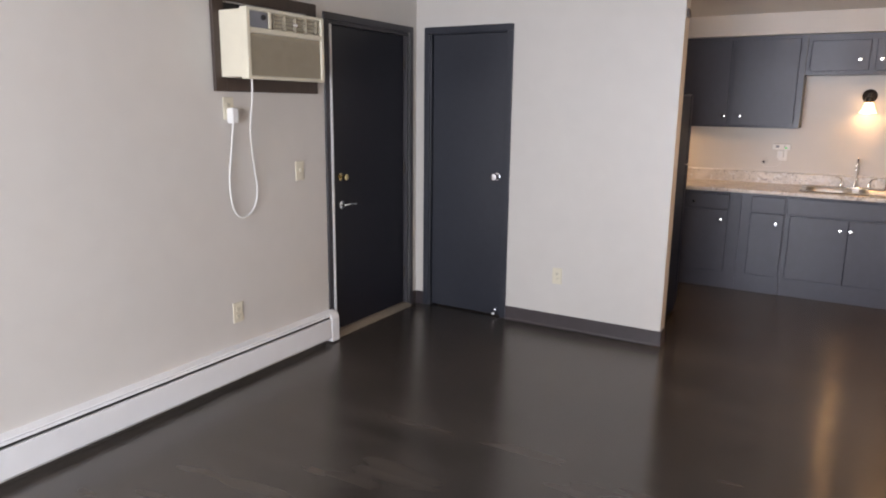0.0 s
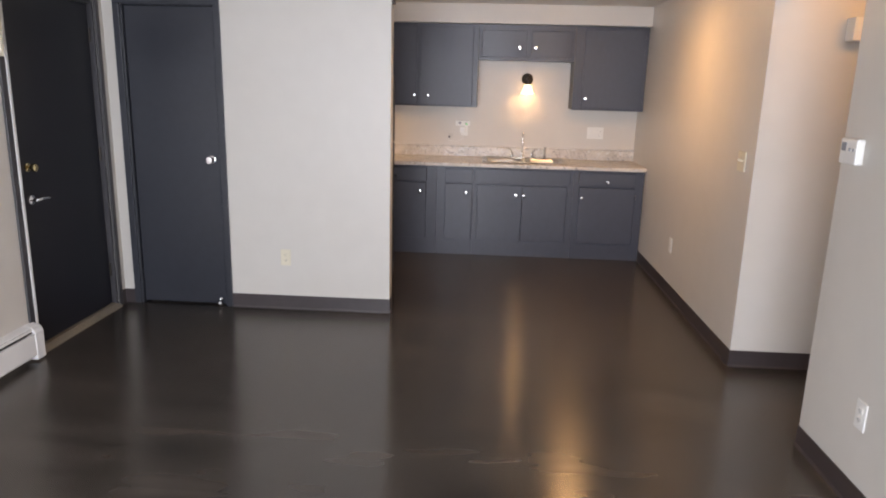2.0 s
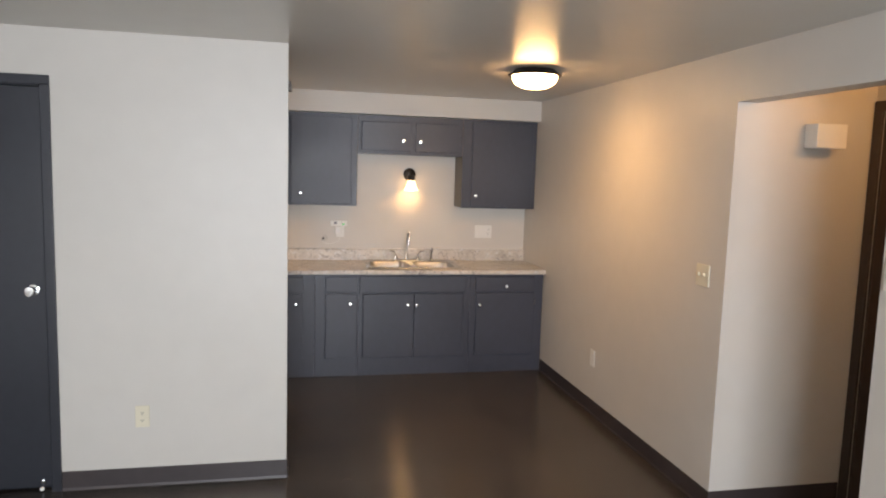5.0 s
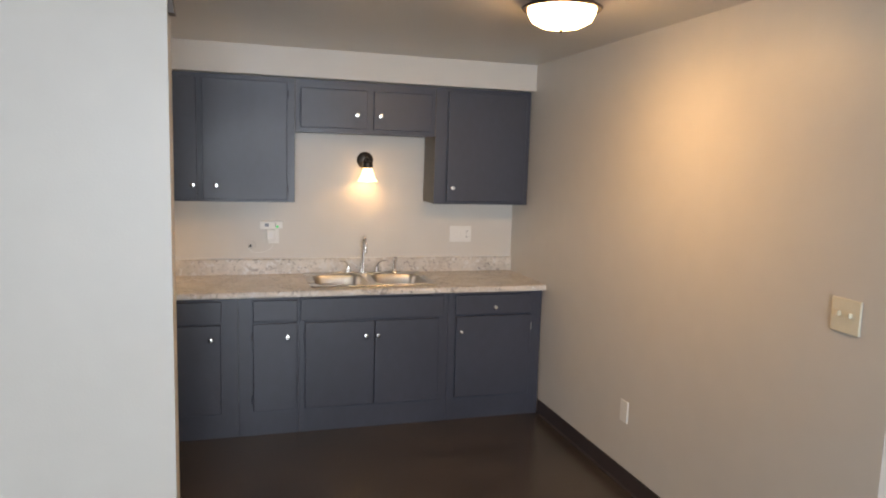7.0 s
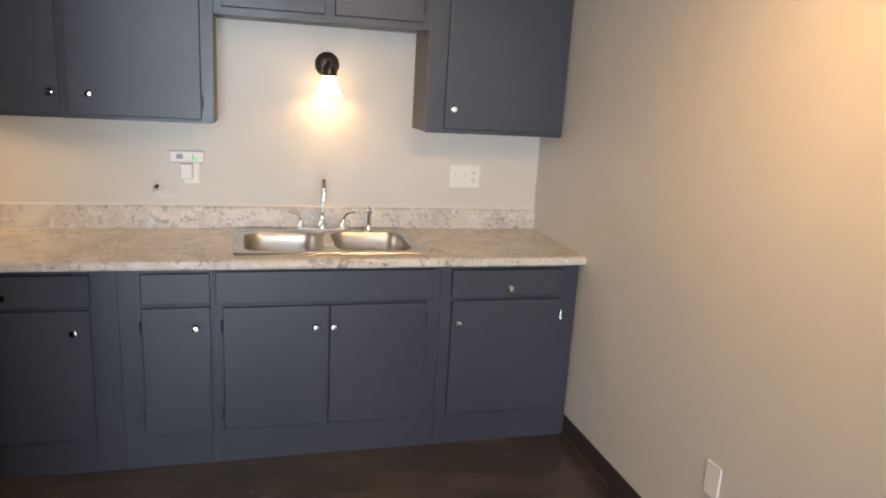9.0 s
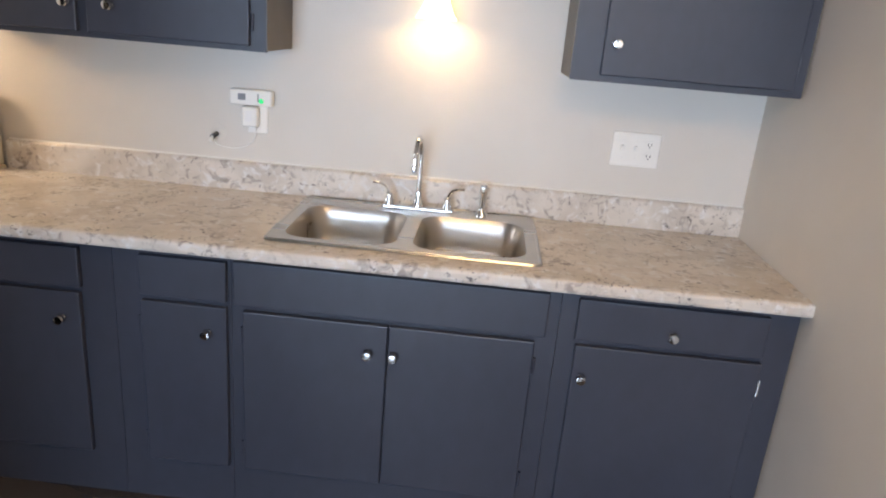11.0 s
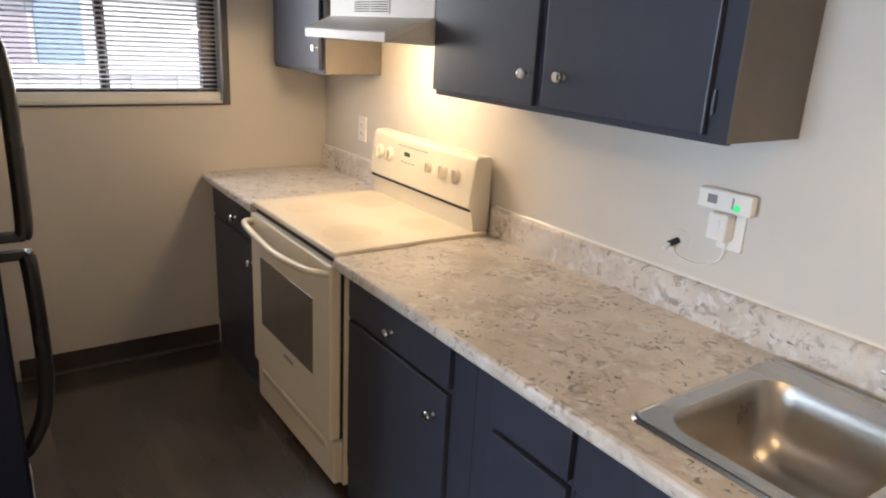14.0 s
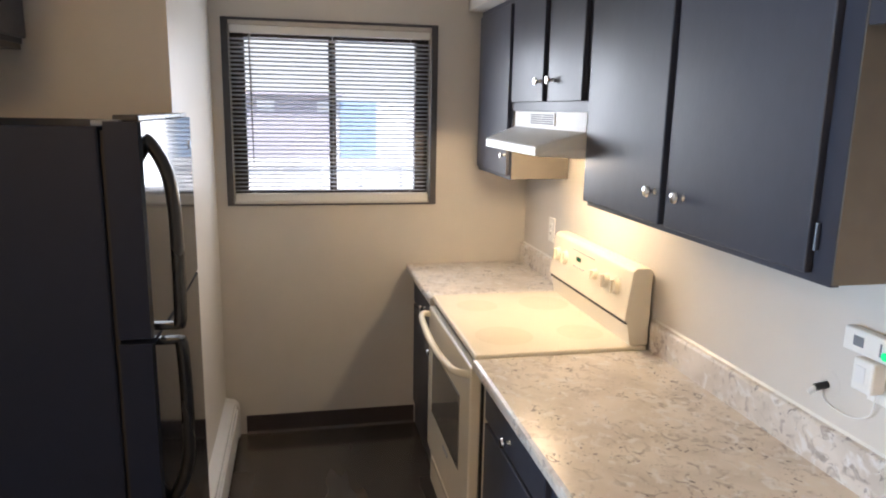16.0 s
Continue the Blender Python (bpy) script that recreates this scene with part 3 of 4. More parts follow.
# thermostat and door chime
thermo = thing("thermostat", (XE, 2.82, 1.39), "white rectangular wall thermostat with small display", "thermostat")
part("body", box(XE - 0.034, XE, 2.755, 2.890, 1.342, 1.448, 0.008), WHITE, thermo)
part("display", box(XE - 0.036, XE - 0.033, 2.838, 2.874, 1.395, 1.430, 0.001), GREYP, thermo, "grey display")
for dy in (0.0, 0.03):
    part("button", box(XE - 0.037, XE - 0.033, 2.772 + dy, 2.786 + dy, 1.395, 1.409, 0.002), GREYP, thermo)
chime = thing("door_chime", (1.75, YJ, 1.9), "white boxy door chime on the hallway wall", "door chime")
part("cover", box(1.672, 1.845, 3.782, 3.870, 1.902, 2.022, 0.004), WHITE, chime)
part("base", box(1.682, 1.835, 3.868, YJ, 1.909, 2.015), IVORY, chime)
brk = thing("rod_bracket", (WEND, 4.63, 2.13), "small dark wooden bracket on the wall end", "bracket")
part("block", prism([(WEND, 2.128), (WEND + 0.020, 2.128), (WEND + 0.012, 2.18), (WEND, 2.18)], 4.61, 4.66, "y", bevel=0.002), BROWN, brk)
# ---- kitchen ----
def cab_knob(parent, x, y, z):
    prof = [(0, 0), (0.009, 0), (0.0065, 0.004), (0.006, 0.013), (0.013, 0.018), (0.0155, 0.023), (0.013, 0.028), (0, 0.030)]
    return part("knob", lathe(prof, (x, y, z), (0, -1, 0), 18), CHROME, parent, "small round chrome knob")


def cab_hinge(parent, x, y, z):
    return part("hinge", tube([(x, y, z - 0.025), (x, y, z + 0.025)], 0.0045, 8), CHROME if x > 1.1 and 0.5 < z < 0.7 else CAB, parent)


def door_front(name, parent, x0, x1, z0, z1, y, lip=0.019):
    return part(name, box(x0, x1, y, y + lip, z0, z1, 0.004, seg=3), CAB, parent)


FACE = 6.462
FRONT = 6.443


def base_cabinet(label, x0, x1, fronts, sink_unit=False):
    """Carcass with a face frame; fronts: kind, x0, x1, z0, z1, knob place, hinge side."""
    ob = thing("base_cabinet", ((x0 + x1) / 2, 6.75, 0), label, "cabinet", "kitchen base cabinets")
    part("carcass", box(x0 + 0.0008, x1 - 0.0008, FACE, YN - 0.003, 0, 0.69 if sink_unit else 0.864), CAB, ob)
    if sink_unit:
        part("top_rail", box(x0 + 0.0008, x1 - 0.0008, FACE, FACE + 0.02, 0.69, 0.864), CAB, ob)
    for kind, a, b, c, d, knob, hinge in fronts:
        f = door_front(kind, ob, a, b, c, d, FRONT)
        if knob:
            cab_knob(f, knob[0], FRONT, knob[1])
        if hinge is not None:
            for hz in (c + 0.07, d - 0.08):
                cab_hinge(f, hinge, FRONT + 0.012, hz)
    return ob


base_cabinet("charcoal base cabinet with drawer and door beside the stove", -1.380, -0.69, [
    ("drawer_front", -1.352, -0.785, 0.716, 0.842, (-1.078, 0.766), None),
    ("door", -1.352, -0.79, 0.155, 0.700, (-0.846, 0.616), -1.358)])
base_cabinet("narrow charcoal base cabinet with small drawer and door", -0.69, -0.335, [
    ("drawer_front", -0.605, -0.345, 0.716, 0.842, None, None),
    ("door", -0.605, -0.345, 0.155, 0.700, (-0.402, 0.617), -0.612)])
base_cabinet("charcoal sink base cabinet with two doors", -0.335, 0.62, [
    ("false_front", -0.325, 0.585, 0.712, 0.848, None, None),
    ("door", -0.297, 0.1335, 0.155, 0.696, (0.078, 0.605), -0.303),
    ("door", 0.1365, 0.558, 0.155, 0.696, (0.153, 0.605), 0.564)], sink_unit=True)
base_cabinet("charcoal base cabinet with drawer and door in the corner", 0.62, XE - 0.004, [
    ("drawer_front", 0.668, 1.196, 0.716, 0.842, (0.935, 0.760), None),
    ("door", 0.674, 1.200, 0.155, 0.700, (0.700, 0.602), 1.206)])
base_cabinet("charcoal base cabinet with drawer and door under the window corner", XW + 0.004, -2.170, [
    ("drawer_front", -2.795, -2.195, 0.716, 0.842, (-2.46, 0.770), None),
    ("door", -2.795, -2.195, 0.155, 0.700, (-2.25, 0.62), -2.802)])

# worktops: rolled front edge, splash at the back
FY, TOP = 6.408, 0.905
roll = [(FY + 0.004, TOP - 0.038), (FY, TOP - 0.03), (FY, TOP - 0.012), (FY + 0.003, TOP - 0.004), (FY + 0.012, TOP)]


def worktop(name, x0, x1, label, hole=None):
    bm = bmesh.new()
    if hole:
        hx0, hx1, hy0, hy1 = hole
        prism(roll + [(hy0, TOP), (hy0, TOP - 0.038)], x0, x1, bm=bm)
        box(x0, hx0, hy0, hy1, TOP - 0.038, TOP, bm=bm)
        box(hx1, x1, hy0, hy1, TOP - 0.038, TOP, bm=bm)
        box(x0, x1, hy1, YN - 0.022, TOP - 0.038, TOP, bm=bm)
    else:
        prism(roll + [(YN - 0.022, TOP), (YN - 0.022, TOP - 0.038)], x0, x1, bm=bm)
    top = thing(name, ((x0 + x1) / 2, 6.73, TOP - 0.038), label, "countertop")
    part("top", bm, COUNTER, top)
    part("backsplash", prism([(YN - 0.022, TOP - 0.038), (YN - 0.001, TOP - 0.038), (YN - 0.001, TOP + 0.100), (YN - 0.006, TOP + 0.104), (YN - 0.018, TOP + 0.102), (YN - 0.022, TOP + 0.096)], x0, x1), COUNTER, top)
    part("caulk_line", prism([(YN - 0.006, TOP + 0.104), (YN - 0.0005, TOP + 0.104), (YN - 0.0005, TOP + 0.110)], x0, x1), WHITE, top, "white caulk bead")
    return top


SX0, SX1, SY0, SY1 = -0.262, 0.560, 6.492, 7.030
worktop("worktop", -1.394, XE - 0.001, "grey and beige granite-look laminate worktop with sink cutout", (SX0 + 0.02, SX1 - 0.02, SY0 + 0.02, SY1 - 0.02))
worktop("worktop", XW + 0.001, -2.166, "short grey granite-look laminate worktop beside the stove")

# sink
sink = thing("sink", (0.15, 6.76, TOP), "stainless steel double bowl drop-in kitchen sink", "sink")


def sink_deck():
    bm = bmesh.new()
    edges = []
    z = TOP + 0.006
    loops = [rounded(SX0 + 0.012, SX1 - 0.012, SY0 + 0.012, SY1 - 0.012, 0.025), rounded(*BOWL_L, 0.07), rounded(*BOWL_R, 0.07)]
    for lp in loops:
        vs = [bm.verts.new((x, y, z)) for x, y in lp]
        edges += [bm.edges.new((vs[i], vs[(i + 1) % len(vs)])) for i in range(len(vs))]
    bmesh.ops.triangle_fill(bm, edges=edges, use_beauty=True)
    # raised rolled rim
    ring = [(0.012, 0.006), (0.009, 0.0085), (0.004, 0.0075), (0.0, 0.001)]
    prev = None
    for inset, dz in ring:
        vs = [bm.verts.new((x, y, TOP + dz)) for x, y in rounded(SX0 + inset, SX1 - inset, SY0 + inset, SY1 - inset, 0.03)]
        if prev:
            for i in range(len(vs)):
                j = (i + 1) % len(vs)
                bm.faces.new((prev[i], prev[j], vs[j], vs[i]))
        prev = vs
    return bm


BOWL_L = (SX0 + 0.045, 0.125, SY0 + 0.045, SY1 - 0.115)
BOWL_R = (0.173, SX1 - 0.045, SY0 + 0.045, SY1 - 0.115)
part("deck", sink_deck(), STEEL, sink)
for bx in (BOWL_L, BOWL_R):
    bm = bmesh.new()
    prev = None
    for inset, dz, r in ((0, 0.006, 0.07), (0.004, -0.002, 0.07), (0.010, -0.02, 0.066), (0.016, -0.085, 0.066), (0.022, -0.115, 0.064), (0.036, -0.140, 0.058), (0.058, -0.157, 0.048), (0.085, -0.166, 0.036), (0.115, -0.170, 0.02)):
        vs = [bm.verts.new((x, y, TOP + dz)) for x, y in rounded(bx[0] + inset, bx[1] - inset, bx[2] + inset, bx[3] - inset, r)]
        if prev:
            for i in range(len(vs)):
                j = (i + 1) % len(vs)
                bm.faces.new((prev[i], prev[j], vs[j], vs[i]))
        prev = vs
    bm.faces.new(prev)
    for f in bm.faces:
        f.smooth = True
    bowl = part("bowl", bm, BOWL, sink, "deep stainless bowl")
    cx, cy = (bx[0] + bx[1]) / 2, (bx[2] + bx[3]) / 2 + 0.03
    part("drain", lathe([(0.0, 0.003), (0.022, 0.002), (0.03, 0.006), (0.042, 0.006), (0.045, 0.001)], (cx, cy, TOP - 0.170)), CHROME, bowl)

# faucet
FX, FYY, FZ = 0.146, SY1 - 0.062, TOP + 0.0062
faucet = thing("faucet", (FX, FYY, FZ), "chrome two-handle gooseneck kitchen faucet on the sink", "faucet")
part("deck_plate", box(FX - 0.125, FX + 0.125, FYY - 0.021, FYY + 0.021, FZ, FZ + 0.014, 0.006, seg=3), CHROME, faucet)
part("neck_base", lathe([(0, 0.012), (0.021, 0.012), (0.019, 0.03), (0.013, 0.045), (0.011, 0.07), (0, 0.07)], (FX, FYY, FZ)), CHROME, faucet)
neck = smooth_line([(FX, FYY, FZ + 0.05), (FX, FYY, FZ + 0.15), (FX, FYY - 0.004, FZ + 0.215), (FX - 0.002, FYY - 0.035, FZ + 0.258), (FX - 0.004, FYY - 0.085, FZ + 0.262), (FX - 0.006, FYY - 0.122, FZ + 0.225), (FX - 0.007, FYY - 0.130, FZ + 0.185)], 7)
spout = part("spout", tube(neck, 0.0088, 14), CHROME, faucet)
part("aerator", lathe([(0, 0), (0.012, 0), (0.0125, 0.02), (0.010, 0.026), (0, 0.026)], (FX - 0.007, FYY - 0.130, FZ + 0.162)), CHROME, spout)
for s in (-1, 1):
    hx = FX + s * 0.102
    h = part("handle", lathe([(0, 0.012), (0.019, 0.012), (0.016, 0.03), (0.011, 0.042), (0.012, 0.055), (0, 0.062)], (hx, FYY, FZ)), CHROME, faucet)
    part("lever", tube(smooth_line([(hx, FYY, FZ + 0.052), (hx + s * 0.012, FYY, FZ + 0.075), (hx + s * 0.03, FYY - 0.004, FZ + 0.086), (hx + s * 0.058, FYY - 0.008, FZ + 0.09)], 4), 0.0055, 8), CHROME, h)
spray = thing("sink_sprayer", (FX + 0.225, FYY, FZ), "chrome side sprayer standing beside the faucet", "sprayer")
part("holder", lathe([(0, 0), (0.024, 0), (0.022, 0.008), (0.014, 0.02), (0.012, 0.03), (0, 0.03)], (FX + 0.225, FYY, FZ)), CHROME, spray)
part("wand", lathe([(0, 0.028), (0.010, 0.028), (0.012, 0.07), (0.014, 0.085), (0.013, 0.1), (0, 0.104)], (FX + 0.225, FYY, FZ)), CHROME, spray)
part("spray_head", box(FX + 0.211, FX + 0.239, FYY - 0.032, FYY + 0.012, FZ + 0.086, FZ + 0.116, 0.009, seg=3), CHROME, spray)

# wall cabinets
UF, UD = 6.787, 6.769


def wall_cabinet(label, x0, x1, z0, z1, doors, side=CAB):
    ob = thing("wall_cabinet", ((x0 + x1) / 2, 6.92, z0), label, "cabinet", "kitchen wall cabinets")
    part("face_frame", box(x0 + 0.004, x1 - 0.004, UF, UF + 0.018, z0, z1), CAB, ob)
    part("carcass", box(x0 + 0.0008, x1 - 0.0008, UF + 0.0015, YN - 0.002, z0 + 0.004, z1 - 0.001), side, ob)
    for a, b, c, d, knob, hinge in doors:
        f = door_front("door", ob, a, b, c, d, UD)
        cab_knob(f, knob[0], UD, knob[1])
        for hz in (c + 0.07, d - 0.07):
            cab_hinge(f, hinge, UD + 0.012, hz)
    return ob


UT = 2.195
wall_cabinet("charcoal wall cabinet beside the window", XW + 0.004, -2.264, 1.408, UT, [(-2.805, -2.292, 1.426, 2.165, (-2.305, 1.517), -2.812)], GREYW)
wall_cabinet("short charcoal wall cabinet above the range hood", -2.264, -1.420, 1.712, UT, [(-2.245, -1.852, 1.748, 2.165, (-1.876, 1.824), -2.251), (-1.794, -1.474, 1.748, 2.165, (-1.742, 1.824), -1.461)])
wall_cabinet("wide charcoal wall cabinet with two doors", -1.420, -0.333, 1.412, UT, [(-1.414, -0.926, 1.428, 2.165, (-0.953, 1.513), -1.417), (-0.893, -0.385, 1.428, 2.165, (-0.815, 1.513), -0.378)], GREYW)
wall_cabinet("short charcoal wall cabinet above the sink light", -0.333, 0.590, 1.862, UT, [(-0.300, 0.126, 1.893, 2.140, (0.060, 1.983), -0.307), (0.168, 0.560, 1.893, 2.140, (0.212, 1.983), 0.567)])
wall_cabinet("charcoal wall cabinet in the corner with one door", 0.590, XE - 0.003, 1.412, UT, [(0.680, 1.245, 1.432, 2.165, (0.716, 1.524), 1.251)], GREYW)

# cabinet over the refrigerator
over = thing("fridge_cabinet", (-1.33, 4.85, 1.87), "dark cabinet high in the refrigerator alcove", "cabinet")
part("carcass", box(-1.728, -1.03, YC + 0.122, 5.035, 1.885, UT), CAB, over)
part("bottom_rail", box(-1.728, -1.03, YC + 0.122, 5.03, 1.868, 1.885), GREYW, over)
part("door", box(-1.71, -1.385, 5.036, 5.055, 1.90, 2.17, 0.005), CAB, over)
part("door", box(-1.375, -1.05, 5.036, 5.055, 1.90, 2.17, 0.005), CAB, over)

# range hood
hood = thing("range_hood", (-1.8, 6.85, 1.57), "white under-cabinet range hood over the stove", "range hood")
HX0, HX1 = -2.185, -1.425
shell = bmesh.new()
prof = [(YN - 0.003, 1.711), (6.772, 1.711), (6.772, 1.648), (6.626, 1.602), (6.620, 1.596), (6.620, 1.568), (6.625, 1.566), (6.628, 1.590), (6.780, 1.641), (6.780, 1.702), (YN - 0.012, 1.702), (YN - 0.012, 1.566), (YN - 0.003, 1.566)]
prism(prof, HX0, HX1, bm=shell)
side = [(YN - 0.004, 1.710), (6.774, 1.710), (6.773, 1.647), (6.627, 1.601), (6.621, 1.595), (6.621, 1.568), (6.78, 1.562), (YN - 0.004, 1.562)]
prism(side, HX0 - 0.001, HX0 + 0.008, bm=shell)
prism(side, HX1 - 0.008, HX1 + 0.001, bm=shell)
# the ends draw in towards the front lip
for v in shell.verts:
    reach = min(max((6.772 - v.co.y) / 0.152, 0.0), 1.0)
    v.co.x += reach * (0.096 if v.co.x < -1.8 else -0.048)
part("shell", shell, WHITE, hood)
vent = part("vent_grille", box(-1.975, -1.705, 6.768, 6.773, 1.660, 1.706), WHITE, hood)
for i in range(5):
    for a, b in ((-1.965, -1.845), (-1.835, -1.715)):
        part("vent_slot", box(a, b, 6.7665, 6.7685, 1.665 + i * 0.008, 1.6685 + i * 0.008), DARK, vent)
part("light_lens", box(-1.87, -1.73, 6.80, 6.92, 1.580, 1.592, 0.004), HOODG, hood, "lit hood lamp lens")
part("filter", box(-2.15, -1.90, 6.70, 7.0, 1.612, 1.622, 0.002), STEEL, hood)

# stove
RX0, RX1 = -2.161, -1.398
stove = thing("stove", ((RX0 + RX1) / 2, 6.73, 0), "cream freestanding electric range with smooth top", "stove")
part("body", box(RX0 + 0.002, RX1 - 0.002, 6.455, 7.035, 0.03, 0.893, 0.003), CREAM, stove)
for lx in (RX0 + 0.05, RX1 - 0.05):
    for ly in (6.50, 6.98):
        part("foot", lathe([(0, 0), (0.018, 0), (0.018, 0.03), (0, 0.03)], (lx, ly, 0.0), seg=12), DARK, stove)
cook = part("cooktop", box(RX0, RX1, 6.418, 7.035, 0.893, 0.918, 0.008, seg=3), CREAM, stove)
BURN = material("cooktop_ring_print", (0.74, 0.665, 0.54), rough=0.24, vary=0.05)
for bx, by, br in ((-1.97, 6.57, 0.085), (-1.58, 6.57, 0.105), (-1.97, 6.86, 0.105), (-1.58, 6.86, 0.085)):
    part("burner_ring", lathe([(br, 0.0005), (br * 0.5, 0.0005), (0, 0.0005)], (bx, by, 0.9182), seg=40), BURN, cook, "faint tan burner mark")
# oven door
door = part("oven_door", box(RX0 + 0.006, RX1 - 0.006, 6.404, 6.444, 0.225, 0.872, 0.008, seg=3), CREAM, stove)
part("oven_window", box(-2.045, -1.545, 6.4005, 6.407, 0.425, 0.715, 0.002), OVENG, door, "dark glass oven window")
part("logo_bar", box(-1.815, -1.725, 6.4015, 6.406, 0.375, 0.389, 0.001), GREYP, door)
part("handle", tube(smooth_line([(RX0 + 0.03, 6.415, 0.838), (RX0 + 0.04, 6.372, 0.846), (RX0 + 0.12, 6.355, 0.838), (-1.77, 6.350, 0.822), (RX1 - 0.12, 6.355, 0.838), (RX1 - 0.04, 6.372, 0.846), (RX1 - 0.03, 6.415, 0.838)], 6), 0.0135, 12), CREAM, door, "bowed cream handle")
part("door_gap", box(RX0 + 0.014, RX1 - 0.010, 6.4445, 6.456, 0.222, 0.872), DARK, stove)
part("drawer_lip", prism([(6.4205, 0.196), (6.412, 0.190), (6.414, 0.176), (6.4205, 0.150)], RX0 + 0.07, RX1 - 0.07, bevel=0.002), CREAM, stove)
part("vent_gap", box(RX0 + 0.012, RX1 - 0.012, 6.430, 6.456, 0.873, 0.892), DARK, stove)
part("drawer", box(RX0 + 0.006, RX1 - 0.006, 6.420, 6.453, 0.045, 0.212, 0.006), CREAM, stove)
# backguard
guard = part("backguard", prism([(7.045, 0.915), (6.975, 0.915), (6.965, 1.000), (6.950, 1.005), (6.972, 1.180), (6.985, 1.192), (7.030, 1.192), (7.045, 1.180)], RX0 + 0.006, RX1 - 0.016, bevel=0.004), CREAM, stove)
part("shadow_gap", box(RX0 + 0.012, RX1 - 0.022, 6.9560, 6.9660, 0.993, 1.004), DARK, guard)
tilt = math.atan2(0.022, 0.175)
out = Vector((0, -math.cos(tilt), math.sin(tilt)))
for kx in (-2.085, -2.005, -1.700, -1.605, -1.520):
    kz = 1.105
    ky = 6.950 + (kz - 1.005) * 0.1257
    rk = 0.027 if kx != -1.700 else 0.019
    k = part("dial", lathe([(0, 0), (rk + 0.004, 0), (rk, 0.006), (rk * 0.92, 0.016), (0, 0.018)], (kx, ky, kz), out, 22), CREAM, guard)
    part("dial_grip", box(kx - 0.005, kx + 0.005, ky - 0.025, ky - 0.012, kz - rk * 0.9, kz + rk * 0.9, 0.002), CREAM, k)
part("display", box(-1.885, -1.845, 6.9605, 6.9635, 1.118, 1.135), material("clock_display", (0.03, 0.10, 0.05), rough=0.2), guard, "green clock display")
for i in range(4):
    part("label_bar", box(-1.905 + i * 0.028, -1.888 + i * 0.028, 6.9575, 6.9600, 1.092, 1.096), GREYP, guard)
part("trim_line", box(-1.94, -1.72, 6.9655, 6.9675, 1.155, 1.158), GREYP, guard)

# refrigerator
FRX0, FRX1 = -1.722, -0.978
fridge = thing("refrigerator", ((FRX0 + FRX1) / 2, 5.1, 0), "black top-freezer refrigerator with curved handles in an alcove", "refrigerator")
part("cabinet", box(FRX0, FRX1, 4.76, 5.425, 0.03, 1.662, 0.006), BLACKS, fridge)
part("gasket", box(FRX0 + 0.012, FRX1 - 0.012, 5.425, 5.436, 0.09, 1.652), DARK, fridge)


def fridge_door(z0, z1):
    bm = bmesh.new()
    n = 12
    prof = [(FRX0, 5.436), (FRX0, 5.508)]
    for i in range(n + 1):
        u = i / n
        prof.append((FRX0 + 0.007 + u * (FRX1 - FRX0 - 0.014), 5.515 + 0.004 * math.sin(math.pi * u)))
    prof += [(FRX1, 5.508), (FRX1, 5.436)]
    a = [bm.verts.new((x, y, z0)) for x, y in prof]
    b = [bm.verts.new((x, y, z1)) for x, y in prof]
    for i in range(len(prof)):
        j = (i + 1) % len(prof)
        bm.faces.new((a[i], a[j], b[j], b[i]))
    bm.faces.new(a[::-1])
    bm.faces.new(b)
    return bm


SPLIT = 1.158
top_door = part("freezer_door", fridge_door(SPLIT + 0.006, 1.672), BLACKG, fridge, "glossy black freezer door")
low_door = part("fridge_door", fridge_door(0.075, SPLIT - 0.006), BLACKG, fridge, "glossy black refrigerator door")
for leaf in (top_door, low_door):
    # only the front skin is glossy; the edges carry the textured side finish
    leaf.data.materials.append(BLACKS)
    for face in leaf.data.polygons:
        if face.normal.y < 0.5:
            face.material_index = 1
hx = FRX1 - 0.062
part("handle", tube(smooth_line([(hx, 5.500, 1.632), (hx, 5.520, 1.622), (hx, 5.552, 1.560), (hx, 5.566, 1.470), (hx, 5.568, 1.330), (hx, 5.566, 1.200), (hx, 5.560, 1.176)], 6), 0.016, 12, flat=1.25), BLACKP, top_door)
part("handle_mount", box(hx - 0.014, hx + 0.014, 5.505, 5.566, 1.168, 1.186, 0.004), BLACKP, top_door)
part("handle", tube(smooth_line([(hx, 5.560, 1.140), (hx, 5.566, 1.115), (hx, 5.570, 0.980), (hx, 5.568, 0.850), (hx, 5.552, 0.765), (hx, 5.520, 0.705), (hx, 5.502, 0.695)], 6), 0.016, 12, flat=1.25), BLACKP, low_door)
part("handle_mount", box(hx - 0.014, hx + 0.014, 5.505, 5.566, 1.130, 1.148, 0.004), BLACKP, low_door)
part("top_cap", box(FRX0 + 0.01, FRX1 - 0.03, 5.45, 5.506, 1.672, 1.686, 0.003), BLACKP, fridge)
part("top_trim", box(FRX1 - 0.06, FRX1 - 0.004, 5.41, 5.47, 1.662, 1.676, 0.003), GREYP, fridge)
part("badge", box(FRX0 + 0.035, FRX0 + 0.065, 5.5150, 5.5195, 1.575, 1.60, 0.001), CHROME, top_door)
part("toe_grille", box(FRX0 + 0.01, FRX1 - 0.01, 5.42, 5.45, 0.012, 0.07), BLACKP, fridge)
for lx in (FRX0 + 0.06, FRX1 - 0.06):
    part("foot", lathe([(0, 0), (0.02, 0), (0.02, 0.031), (0, 0.031)], (lx, 5.38, 0), seg=12), DARK, fridge)
    part("foot", lathe([(0, 0), (0.02, 0), (0.02, 0.031), (0, 0.031)], (lx, 4.80, 0), seg=12), DARK, fridge)

